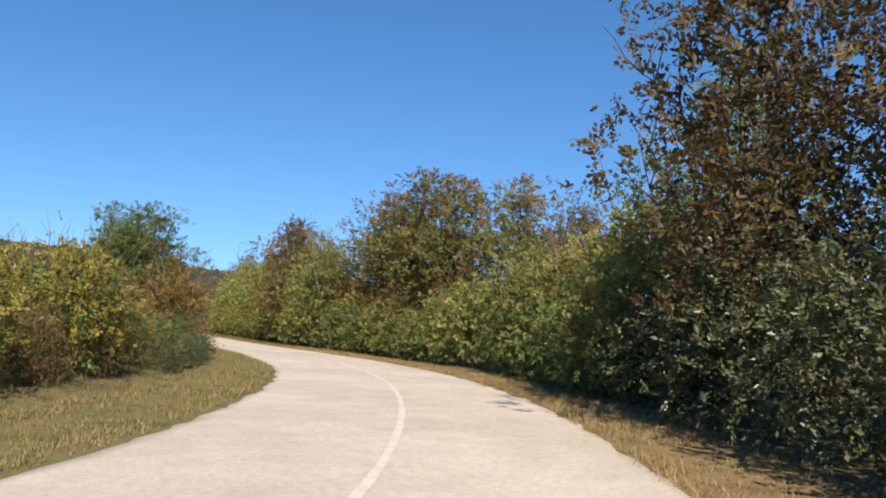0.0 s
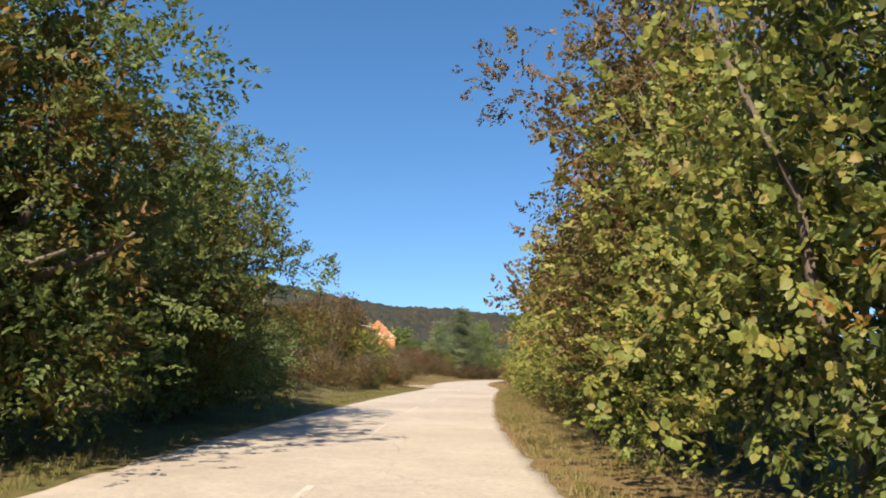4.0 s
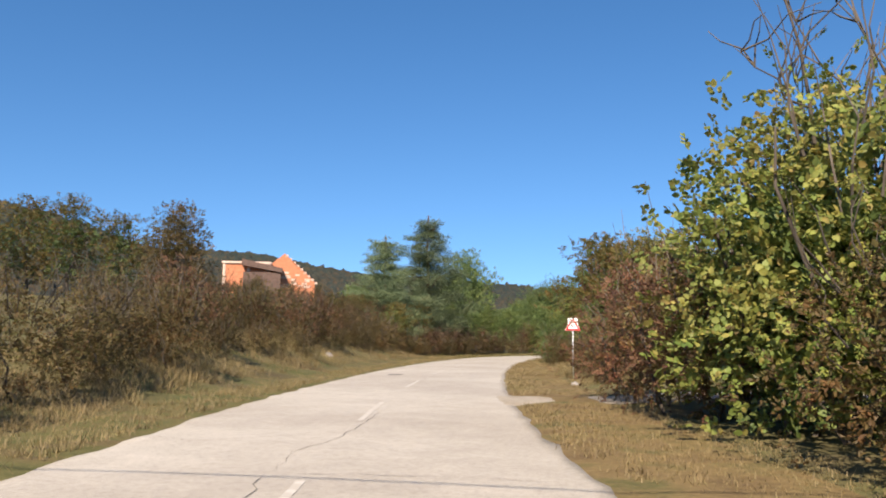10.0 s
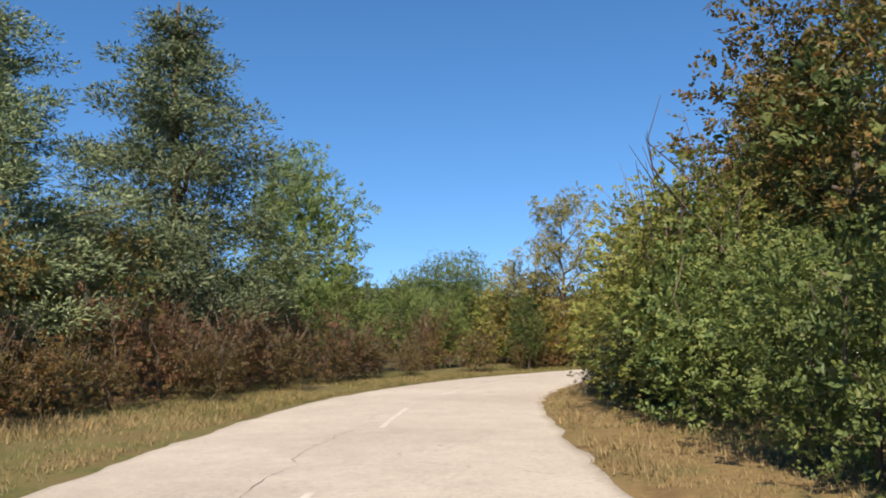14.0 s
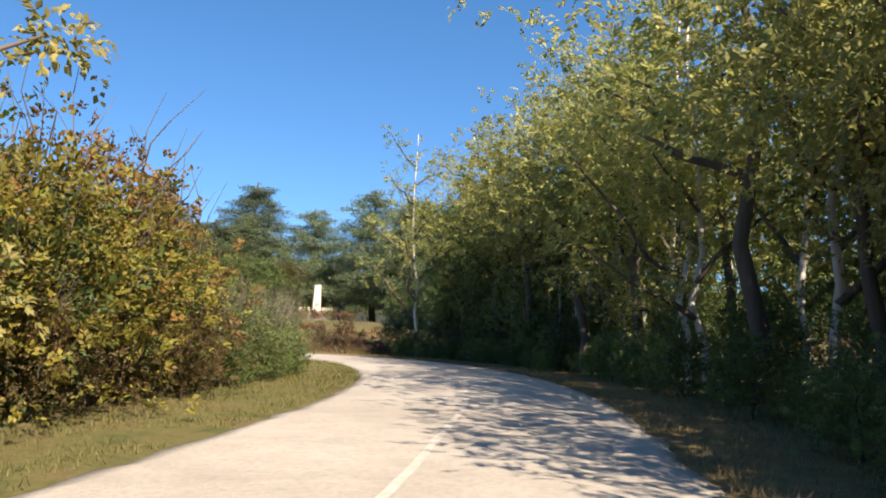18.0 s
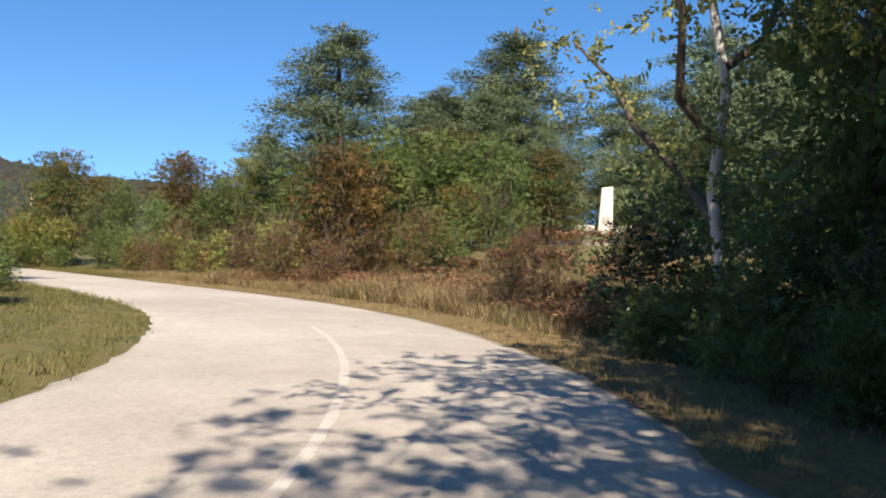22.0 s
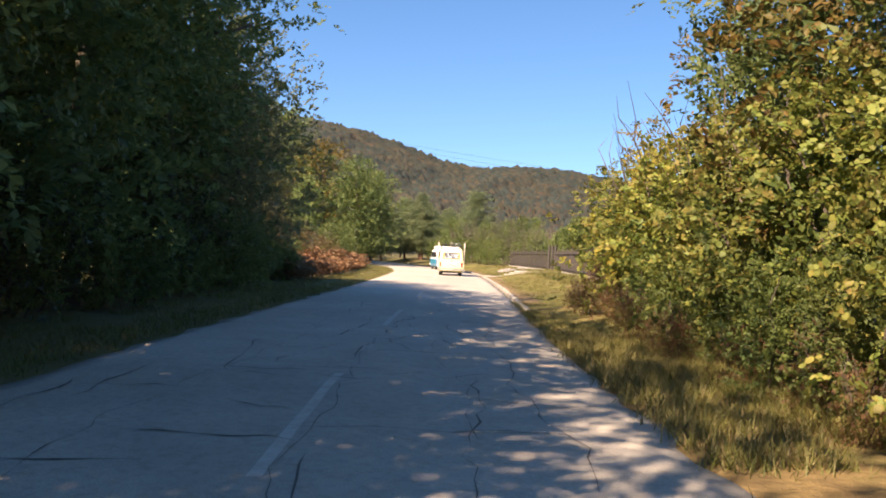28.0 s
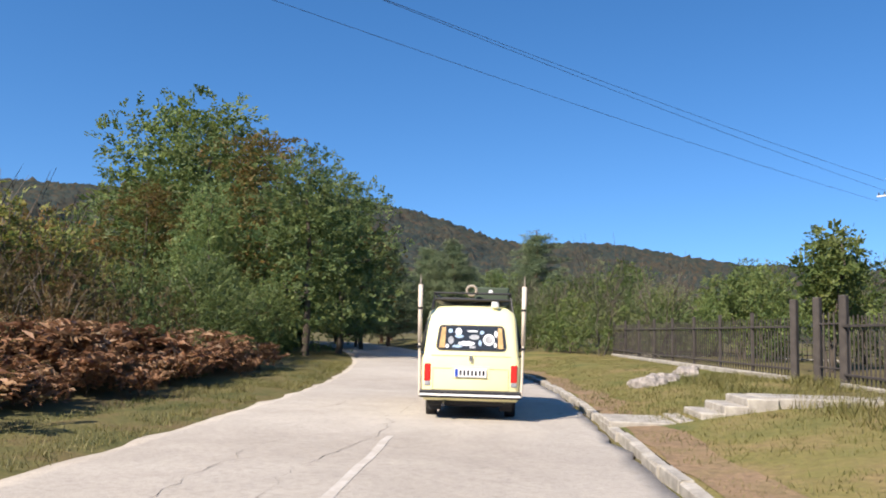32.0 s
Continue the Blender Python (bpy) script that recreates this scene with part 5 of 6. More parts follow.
# ---- monument ----
def monument():
    ob = thing("memorial_obelisk", pose(-53.3, 302.0, 3.6, 0, 0, 4), "white stone memorial obelisk with low side walls", "monument")
    part("mound_base", box(3.0, 1.4, 1.9, (0, 0.2, -1.8), 0.05), M_STONE, ob, "concrete base")
    bm = box(0.9, 0.62, 2.75, (0, 0, 0.1), 0.03)
    for v in bm.verts:
        if v.co.z > 2:
            v.co.x = v.co.x * 0.78 + 0.06
            v.co.z += 0.12 * v.co.x
    part("shaft", bm, M_WHITE, ob, "slanted white shaft")
    for x in (-1.25, 1.25):
        part("side_wall", box(1.2, 0.35, 0.35, (x, 0.1, 0.1), 0.03), M_WHITE, ob, "low pale wall")
    part("tablet", box(0.5, 0.05, 0.45, (0.02, -0.33, 0.55), 0.01), M_CONCRETE, ob, "grey inscription tablet")


monument()


# ---- fence, steps and kerb by the garden ----
def fence():
    a, b, c = Vector((-113.4, 328.0, 0)), Vector((-132.0, 345.7, 0)), Vector((-150.4, 360.0, 0))
    ob = thing("garden_fence", None, "weathered brown picket fence on a low concrete plinth", "fence")
    back = thing("garden_side_fence", None, "weathered brown picket fence turning away from the road", "fence")
    d = Vector((-159.5, 369.5, 0))
    picket = box(0.04, 0.025, 1.42, (0, 0, 0.12), 0.005)
    me = bpy.data.meshes.new("picket")
    for v in picket.verts:
        if v.co.z > 1.5:
            v.co.x *= 0.35
    picket.to_mesh(me)
    picket.free()
    me.materials.append(M_WOODGREY)
    for who, p, q, gap in ((ob, a, b, 0.2), (ob, b + (c - b).normalized() * 2.5, c, 0.2), (back, c, c + Vector((7.5, 8.5, 0)), 0.24)):
        ln, ang = (q - p).length, math.atan2((q - p).y, (q - p).x)
        z0 = 0.52
        n = int(ln / gap)
        for k in range(n):
            o = new("picket", me)
            o.parent = who
            r = random.uniform
            at = p.lerp(q, (k + 0.5) / n)
            o.matrix_basis = Matrix.Translation((at.x, at.y, z0 + r(-0.02, 0.03))) @ Matrix.Rotation(ang, 4, "Z") @ Matrix.Rotation(r(-0.02, 0.02), 4, "Y")
        m = Matrix.Rotation(ang, 4, "Z")
        for z in (0.3, 1.3):
            bm = box(ln, 0.04, 0.05, (0, 0, 0), 0.005)
            bmesh.ops.transform(bm, matrix=Matrix.Translation(((p.x + q.x) / 2, (p.y + q.y) / 2, z0 + z)) @ m @ Matrix.Translation((0, 0.035, 0)), verts=bm.verts)
            part("rail", bm, M_WOODGREY, who)
        bm = box(ln, 0.22, 0.75, (0, 0, 0), 0.02)
        bmesh.ops.transform(bm, matrix=Matrix.Translation(((p.x + q.x) / 2, (p.y + q.y) / 2, z0 - 0.6)) @ m, verts=bm.verts)
        part("plinth", bm, M_CONCRETE, who, "low pale concrete plinth")
        for k in range(int(ln / 2.6) + 1):
            at = p.lerp(q, min(1, k * 2.6 / ln))
            bm = box(0.09, 0.09, 1.62, (0, 0, 0), 0.01)
            bmesh.ops.transform(bm, matrix=Matrix.Translation((at.x, at.y, z0 + 0.1)) @ m, verts=bm.verts)
            part("post", bm, M_WOODGREY, who, "square fence post")
    gate = thing("garden_gate", None, "dark brown gate posts with a narrow picket gate", "gate")
    for k, u in enumerate((0.0, 1.0, 2.0)):
        at = b + (c - b).normalized() * (u * 1.22)
        bm = box(0.16, 0.16, 2.1, (at.x, at.y, 0.4), 0.02)
        part("gate_post", bm, M_WOODGREY, gate, "thick dark gate post")
    at = b + (c - b).normalized() * 0.42
    for k in range(4):
        p = b + (c - b).normalized() * (0.2 + 0.24 * k)
        part("gate_bar", box(0.03, 0.03, 1.4, (p.x, p.y, 0.75), 0.004), M_WOODGREY, gate)
    p, q = b + (c - b).normalized() * 0.1, b + (c - b).normalized() * 1.15
    for z in (0.95, 1.9):
        part("gate_rail", rod((p.x, p.y, z), (q.x, q.y, z), 0.022, 0.022, 6), M_WOODGREY, gate)


fence()


def kerb():
    ob = thing("kerb", None, "worn pale concrete kerb stones along the road", "kerb", kind="structure")
    meshes = []
    for k in range(3):
        rng = np.random.default_rng(k)
        bm = box(0.16, 0.985, 0.26, (0, 0, -0.12), 0.022, 2)
        for v in bm.verts:
            v.co += Vector(rng.normal(size=3) * 0.006)
        me = bpy.data.meshes.new("kerb_stone")
        bm.to_mesh(me)
        bm.free()
        me.materials.append(M_CONCRETE)
        meshes.append(me)
    for k in range(60):
        s = 354 + k
        x, y, b = on_road(s, 3.38 + 0.02 * math.sin(k * 1.9))
        o = new("kerb_stone", meshes[k % 3])
        o.parent = ob
        o.matrix_basis = pose(x, y, -0.065 + 0.012 * math.sin(k * 2.3), 0.6 * math.sin(k * 1.3), 0.8 * math.sin(k * 2.9), math.degrees(b) + 0.7 * math.sin(k * 3.7))


kerb()
def lawn_slope(s):
    """The bank rises and the kerb begins where the hedge ends."""
    f = float(smooth(344, 355, s))
    return [(3.46 - 0.3 * (1 - f), 0.06 * f - 0.02 * (1 - f)), (4.2, 0.04 + 0.08 * f), (5.0, 0.06 + 0.2 * f), (6.0, 0.1 + 0.32 * f), (8.0, 0.2 + 0.32 * f), (9.4, 0.3 + 0.26 * f), (10.5, 0.32 + 0.26 * f)]


strip("lawn", 344, 420, lawn_slope, M_LAWN, "sunlit grass slope, part green and part dried brown", "grass", ragged=0.02)


M_SOIL = ground_material("bare_dry_soil", (0.2, 0.14, 0.085), (0.29, 0.2, 0.12), (0.22, 0.17, 0.085), 1.1)
strip("bare_soil", 356, 418, lambda s: [(3.47, 0.075), (3.9, 0.1), (4.25 + 0.5 * float(wave(s * 2.1, 3)), 0.135)], M_SOIL, "strip of bare brown soil behind the kerb", "soil", ragged=0.16, step=0.3)


def steps():
    x, y, b = on_road(387, 0)
    ob = thing("garden_steps", pose(x, y, 0, 0, 0, math.degrees(b)), "four broad worn concrete steps up the grass slope", "steps")
    for k in range(4):
        part("step", box(0.5, 1.25, 0.36, (4.65 + k * 0.36, 0, -0.16 + 0.125 * k), 0.02), M_CONCRETE, ob)
    part("landing", box(2.6, 1.15, 0.3, (7.1, 0, 0.29), 0.02), M_CONCRETE, ob)
    part("path_slab", box(1.3, 1.3, 0.16, (3.95, 0, -0.01), 0.015), M_CONCRETE, ob)


steps()


def boulder(x, y, size, seed, label, z=None):
    bm = bmesh.new()
    bmesh.ops.create_icosphere(bm, subdivisions=3, radius=1)
    for v in bm.verts:
        p = v.co.copy()
        r = 1 + 0.38 * noise.noise(p * 1.3 + Vector((seed * 3.1, 0, 0))) + 0.16 * noise.noise(p * 3.4 + Vector((0, seed, 0)))
        v.co = Vector((p.x * r, p.y * r * 0.8, max(-0.25, p.z * r * 0.7)))
    bmesh.ops.scale(bm, vec=(size, size, size), verts=bm.verts)
    ob = part("boulder", bm, M_STONE, None)
    ob.matrix_basis = pose(x, y, float(land(x, y)[0]) + size * 0.12 + (z or 0), 0, 0, seed * 47)
    return tagged(ob, label, "rock")


for k, (s, o, z) in enumerate(((393.4, 5.4, 0.62), (394.0, 5.9, 0.55), (394.8, 6.3, 0.42), (395.6, 6.9, 0.5), (396.6, 7.3, 0.34), (394.4, 5.2, 0.3), (397.4, 7.7, 0.3), (391.8, 5.9, 0.18))):
    bx, by, _ = on_road(s, o)
    boulder(bx, by, z * 0.8, k + 1, "pale broken limestone boulder in the grass", 0.12)
for s, o, z in ((176, -6.6, 0.3), (160.5, 5.6, 0.16), (60, 4.8, 0.12), (304, 4.9, 0.2), (104, 4.4, 0.12)):
    bx, by, _ = on_road(s, o)
    boulder(bx, by, z, int(s), "small pale stone in the roadside grass")
def track_profile(s):
    """The track dips into the ground along both edges."""
    sink = -0.05 * abs((s - 153.2) / 1.7) ** 6
    rows = []
    for o in (2.8, 3.1, 3.6, 4.2, 5.0, 6.0, 7.5, 9.0, 11.0, 14.0):
        x, y, _ = on_road(s, o)
        rows.append((o, -0.03 if o < 3 else max(float(land(x, y)[0]), 0.0) + 0.035 + sink))
    return rows


strip("driveway", 151.5, 154.9, track_profile, M_GRAVEL, "pale gravel track joining the road", "track", ragged=0.3, step=0.5)
strip("dirt_bay", 122, 140, lambda s: [(-2.7, -0.03), (-2.95, 0.014), (-3.5, 0.07), (-3.7 - 2.0 * math.sin((s - 122) / 18 * math.pi), 0.1)], M_GRAVEL, "pale gravel pull-in beside the road", "track", ragged=0.35, step=0.5)
far_house(-131.5, 379.0, 0, 3.4, 3, 2.4, 3.0, M_PLASTER, M_GREYROOF, "garden_shed", "small white plastered shed behind the fence")
apple = Kind("apple_tree", "tree", "small upright orchard tree with green leaves", broad(F_GREEN, F_GREEN, 2600, 0.034, 0.25, 0.3, 16, None, 2, 0.5, 4), 2, "orchard trees behind the fence")
for s, o, h in ((397, 11.6, 4.4), (399, 13, 4.2), (394, 12.5, 4.0), (402, 14.5, 4.2), (392, 15, 4.0), (388, 17, 3.8), (406, 13, 3.6), (410, 15, 3.8)):
    apple.at(s, o, h, 0.95)


# ---- grass ----
def blades(name, bands, seed, material, label):
    """Grass in tufts along the road; a band is (s0, s1, near, far, tufts, low, high)."""
    rng = np.random.default_rng(seed)
    vs, fs, base = [], [], 0
    for s0, s1, o0, o1, n, lo, hi in bands:
        s = rng.uniform(s0, s1, n)
        u = rng.random(n)
        o = o0 + (o1 - o0) * u
        x, y, b = (np.interp(s, STATION, v) for v in (LINE[:, 0], LINE[:, 1], BEARING))
        x, y = x + o * np.cos(b), y + o * np.sin(b)
        keep = (wave(x * 3.1, y * 2.7) + 0.6 * wave(x * 9, y * 8) > -0.75) & ((o < 0) | (np.abs(s - 153.2) > 1.6))
        x, y = x[keep], y[keep]
        o = o[keep]
        z = np.maximum(land(x, y), 0.03)
        if s0 > 345 and o0 > 0:
            z = np.interp(o, (3.46, 4.2, 5.0, 6.0, 8.0, 9.4, 10.5), (0.06, 0.12, 0.26, 0.42, 0.52, 0.56, 0.58))
        k = 6
        x, y, z = (np.repeat(v, k) for v in (x, y, z))
        m = len(x)
        x, y = x + rng.normal(size=m) * 0.09, y + rng.normal(size=m) * 0.09
        h = rng.uniform(lo, hi, m) * (0.75 + 0.5 * (wave(x, y) > 0))
        a = rng.uniform(0, 6.283, m)
        w = 0.004 + 0.004 * rng.random(m) + h * 0.008
        lean = rng.uniform(0.2, 1.7, m) * h
        dx, dy = np.cos(a) * w, np.sin(a) * w
        ex, ey = -np.sin(a) * lean, np.cos(a) * lean
        v = np.stack([np.c_[x - dx, y - dy, z - 0.02], np.c_[x + dx, y + dy, z - 0.02], np.c_[x + ex, y + ey, z + h]], 1).reshape(-1, 3)
        vs.append(v)
        fs.append(np.arange(m)[:, None] * 3 + np.arange(3) + base)
        base += len(v)
    ob = link_mesh(name, np.concatenate(vs), np.concatenate(fs).tolist(), material)
    return tagged(ob, label, "grass", kind="stuff")


blades("dry_grass", [(-4, 130, 3.2, 5.6, 12000, 0.03, 0.11), (120, 210, 3.3, 6.4, 11000, 0.03, 0.12), (205, 350, 3.3, 5.8, 12000, 0.03, 0.11), (0, 60, -5.8, -3.3, 5000, 0.03, 0.11),
                     (130, 230, -6.5, -3.4, 9000, 0.04, 0.14), (283, 308, 4.6, 14, 13000, 0.2, 0.75), (160, 188, 5.8, 9.5, 4000, 0.1, 0.3), (150, 204, -10, -5.6, 6000, 0.12, 0.4),
                     (118, 150, -9, -5.2, 3000, 0.12, 0.4), (300, 326, 4.8, 6.6, 2500, 0.1, 0.4)], 11, F_DRY, "dry straw-coloured grass along the verge")
blades("green_grass", [(0, 130, -7.5, -3.4, 11000, 0.03, 0.13), (205, 300, -7.5, -3.3, 12000, 0.03, 0.13), (300, 372, -5.8, -3.3, 6000, 0.04, 0.15), (60, 125, 3.4, 5.0, 5000, 0.03, 0.14),
                       (316, 358, 3.2, 5.6, 12000, 0.05, 0.16), (326, 350, 4.6, 7, 5000, 0.06, 0.2), (353, 412, 3.6, 9.6, 16000, 0.02, 0.09), (14, 56, -16, -7, 5000, 0.08, 0.25), (372, 410, -5.6, -3.3, 3500, 0.03, 0.12), (366, 396, 6.2, 9.6, 5000, 0.08, 0.24)], 12, F_GRASS,
       "green and yellowing grass along the road")


# ---- cracks in the road ----
def crack(s0, s1, o0, o1, wide=0.02, seed=1):
    """A tar-dark crack wandering along or across the road."""
    rng = np.random.default_rng(seed)
    n = max(6, int((abs(s1 - s0) + abs(o1 - o0)) / 0.3))
    walk_ = np.cumsum(rng.normal(size=n)) * 0.06
    walk_ -= np.linspace(0, walk_[-1], n)
    verts, faces = [], []
    for k in range(n):
        u = k / (n - 1)
        s, o = s0 + (s1 - s0) * u, o0 + (o1 - o0) * u
        along = abs(s1 - s0) > abs(o1 - o0)
        w = 0.7 * wide * rng.uniform(0.1, 1.3) * (0.15 if k in (0, n - 1) else 1)
        for g in (-w / 2, w / 2):
            ss, oo = (s, o + walk_[k] + g) if along else (s + walk_[k] + g, o)
            x, y, _ = on_road(ss, oo)
            verts.append((x, y, crown(oo) + 0.001))
    for k in range(n - 1):
        faces.append((2 * k, 2 * k + 1, 2 * k + 3, 2 * k + 2))
    tagged(link_mesh("road_crack", verts, faces, M_CRACK), "thin dark crack in the worn asphalt", "crack", kind="structure")


M_PATCH = ground_material("dark_road_patch", (0.20, 0.185, 0.17), (0.25, 0.23, 0.205), (0.28, 0.255, 0.225), 1.5)
for ps, pl, po, pw in ((167.2, 1.2, -1.5, 0.4),):
    strip("road_patch", ps, ps + pl, lambda s, po=po, pw=pw: [(po - pw, crown(po - pw) + 0.0005), (po, crown(po) + 0.0005), (po + pw * 0.6, crown(po + pw * 0.6) + 0.0005)], M_PATCH,
          "darker patch of repaired asphalt", "road patch", ragged=0.12, step=0.2)
M_CRACK = plain("tar_dark_crack", (0.1, 0.09, 0.08), 0.95, 0, 0.3, 9)
rngc = np.random.default_rng(77)
for k, (a, b_, o) in enumerate(((22, 62, -0.1), (24, 50, -1.5), (30, 58, -2.2), (66, 100, 0.9), (100, 124, 0.0), (126, 150, -0.12), (160, 205, -0.1), (212, 236, -0.1), (300, 332, 1.5), (326, 348, -0.2),
                               (330, 350, -1.4), (334, 347, 1.3), (336, 344, 2.2), (345, 362, -0.4), (352, 374, 1.2), (362, 374, -0.3), (372, 384, -1.6), (378, 392, -0.5))):
    crack(a, b_, o, o + rngc.uniform(-0.4, 0.4), rngc.uniform(0.01, 0.022), k)
for k, s in enumerate((20.5, 41, 57, 76.5, 112, 113.4, 141, 160.5, 216, 287, 334.5, 337.6, 343, 356, 361.5, 369)):
    o = rngc.uniform(-2.6, 0.2)
    crack(s, s + rngc.uniform(-0.8, 0.8), o, o + rngc.uniform(1.8, 3.4), rngc.uniform(0.016, 0.034), 50 + k)
for k in range(26):
    s, o = 328 + rngc.uniform(0, 24), rngc.uniform(-2.6, 2.4)
    crack(s, s + rngc.uniform(1.5, 4), o, o + rngc.uniform(-0.7, 0.7), 0.03, 90 + k)
for k in range(30):
    s, o = 332 + rngc.uniform(0, 22), rngc.uniform(-2.6, 1.8)
    crack(s, s + rngc.uniform(-0.5, 0.5), o, o + rngc.uniform(0.5, 1.5), 0.04, 130 + k)


# ---- vans ----
def loft(sections, close=True):
    """A skin over rings of equal length."""
    bm = bmesh.new()
    rings = [[bm.verts.new(p) for p in r] for r in sections]
    n = len(rings[0])
    for a, b in zip(rings, rings[1:]):
        for k in range(n):
            bm.faces.new((a[k], a[(k + 1) % n], b[(k + 1) % n], b[k]))
    if close:
        bm.faces.new(rings[0][::-1])
        bm.faces.new(rings[-1])
    bmesh.ops.recalc_face_normals(bm, faces=bm.faces[:])
    return bm


def ring(y, half, low, high, roof, cut):
    """A van's outline across, at y: rounded sills, waist and roof."""
    pts = []
    side = [(half * 0.93, low), (half * 0.985, low + 0.1), (half, low + 0.4), (half * 0.995, high), (half * 0.96, high + 0.06), (half * cut, roof - 0.22), (half * (cut - 0.05), roof - 0.09),
            (half * (cut - 0.2), roof - 0.02), (half * 0.35, roof)]
    pts = side + [(-x, z) for x, z in side[::-1]]
    return [(x, y, z) for x, z in pts]


def wheel(ob, x, y):
    w = part("wheel", rod((x - 0.09, y, 0.33), (x + 0.09, y, 0.33), 0.33, 0.33, 24), M_RUBBER, ob, "black tyre", True)
    sx = 0.095 if x > 0 else -0.095
    part("rim", rod((x + sx * 0.9, y, 0.33), (x + sx * 1.12, y, 0.33), 0.19, 0.17, 18), M_CHROME, w, "pale steel rim")
    part("hub_cap", rod((x + sx * 1.1, y, 0.33), (x + sx * 1.3, y, 0.33), 0.1, 0.06, 14), M_CHROME, w)


TAIL_LEAN, TAIL_BASE = 0.26, 1.08


def van(name, m, label, upper, lower, rack):
    """A rounded camper van of the nineteen-seventies, its tail towards -y."""
    ob = thing(name, m, label, "van")
    rear = [(-2.245, 0.76, 0.42, 1.02, 1.76, 0.9), (-2.225, 0.81, 0.36, 1.02, 1.82, 0.91), (-2.15, 0.85, 0.32, 1.03, 1.88, 0.91), (-2.0, 0.86, 0.3, 1.03, 1.92, 0.9), (-1.6, 0.86, 0.28, 1.04, 1.95, 0.88), (0.9, 0.86, 0.28, 1.04, 1.95, 0.88),
            (1.6, 0.85, 0.28, 1.04, 1.93, 0.87), (1.95, 0.84, 0.3, 1.03, 1.84, 0.84), (2.15, 0.8, 0.34, 1.02, 1.5, 0.8), (2.26, 0.72, 0.42, 0.98, 1.2, 0.74)]
    rear += [(2.27, 0.6, 0.5, 0.94, 1.1, 0.7)]
    shell = loft([ring(*r) for r in rear])
    shell.verts.ensure_lookup_table()
    waist = shell.verts[4], shell.verts[13]  # the flat tail folds along its waist
    bmesh.utils.face_split(next(f for f in waist[0].link_faces if waist[1] in f.verts[:]), *waist)
    for v in shell.verts:
        if v.co.y < -1.85 and v.co.z > TAIL_BASE + 0.001:
            v.co.y += (v.co.z - TAIL_BASE) * TAIL_LEAN * min(1.0, (-v.co.y - 1.85) / 0.3)
    body = part("body", shell, upper, ob, "smooth rounded body", True)
    if lower is not upper:
        skirt = [(y, h + 0.006, lo - 0.002, 0.98, 1.08, 0.99) for y, h, lo, _, _, _ in rear]
        part("lower_body", loft([[(x, y, min(z, 1.04)) for x, y, z in ring(*r)] for r in skirt]), lower, ob, "coloured lower half", True)
    # tail
    tail = part("tail_window", plate_y(rounded_pane(0.6, 0.565, 1.17, 1.6, 0.07), -2.262, -2.2, TAIL_LEAN, TAIL_BASE), M_BLACK, ob, "dark rubber-sealed tail window")
    part("pane", plate_y(rounded_pane(0.57, 0.535, 1.195, 1.575, 0.055), -2.27, -2.258, TAIL_LEAN, TAIL_BASE), M_GLASS, tail, "dark glass")
    for x0, x1, z0, z1 in ((-0.68, 0.68, 1.075, 1.083), (-0.64, 0.64, 0.86, 0.866), (-0.64, 0.64, 0.5, 0.506), (-0.646, -0.64, 0.5, 0.866), (0.64, 0.646, 0.5, 0.866)):
        part("panel_seam", box(x1 - x0, 0.012, z1 - z0, ((x0 + x1) / 2, -2.245, z0)), M_SEAM, ob, "thin shut line")
    part("plate_recess", box(0.66, 0.02, 0.22, (0, -2.242, 0.69), 0.012, 2), lower, ob, "raised number plate panel")
    part("lid_handle", box(0.05, 0.04, 0.1, (0, -2.27, 0.98), 0.01), M_CHROME, ob, "small chrome handle")
    plate_ob = part("number_plate", box(0.54, 0.02, 0.15, (0, -2.272, 0.72), 0.006), M_SIGNWHITE, ob, "white number plate")
    part("plate_band", box(0.05, 0.006, 0.14, (-0.24, -2.285, 0.725), 0.001), M_BLUE, plate_ob, "blue band")
    for k in range(7):
        part("plate_bar", box(0.035, 0.006, 0.085, (-0.17 + k * 0.065, -2.285, 0.752), 0.001), M_BLACK, plate_ob, "plain dark bar")
    for sx in (-1, 1):
        lamp = part("tail_lamp", box(0.115, 0.06, 0.3, (sx * 0.735, -2.228, 0.64), 0.02, 2), M_LAMP, ob, "upright red tail lamp")
        part("indicator", box(0.1, 0.02, 0.07, (sx * 0.735, -2.25, 0.57), 0.006), M_GREYPAPER, lamp, "pale lower lens")
        part("mudflap", box(0.22, 0.02, 0.24, (sx * 0.62, -1.75, 0.12), 0.004), M_BLACK, ob, "black rubber mudflap")
        wheel(ob, sx * 0.7, -1.35)
        wheel(ob, sx * 0.7, 1.15)
        for y0, y1 in ((-1.95, -0.95), (-0.85, 0.15), (0.28, 1.2)):
            win = part("side_window", box(0.03, y1 - y0, 0.5, (sx * 0.822, (y0 + y1) / 2, 1.16), 0.01, 1, Matrix.Rotation(-sx * 0.16, 4, "Y")), M_BLACK, ob, "side window in a rubber seal")
            part("pane", box(0.02, y1 - y0 - 0.1, 0.42, (sx * 0.833, (y0 + y1) / 2, 1.2), 0.006, 1, Matrix.Rotation(-sx * 0.16, 4, "Y")), M_GLASS, win)
        mir = part("wing_mirror", box(0.05, 0.04, 0.2, (sx * 1.0, 1.55, 1.2), 0.012), M_BLACK, ob, "black wing mirror")
        part("mirror_arm", rod((sx * 0.84, 1.55, 1.25), (sx * 1.0, 1.55, 1.28), 0.01, 0.01, 6), M_BLACK, mir)
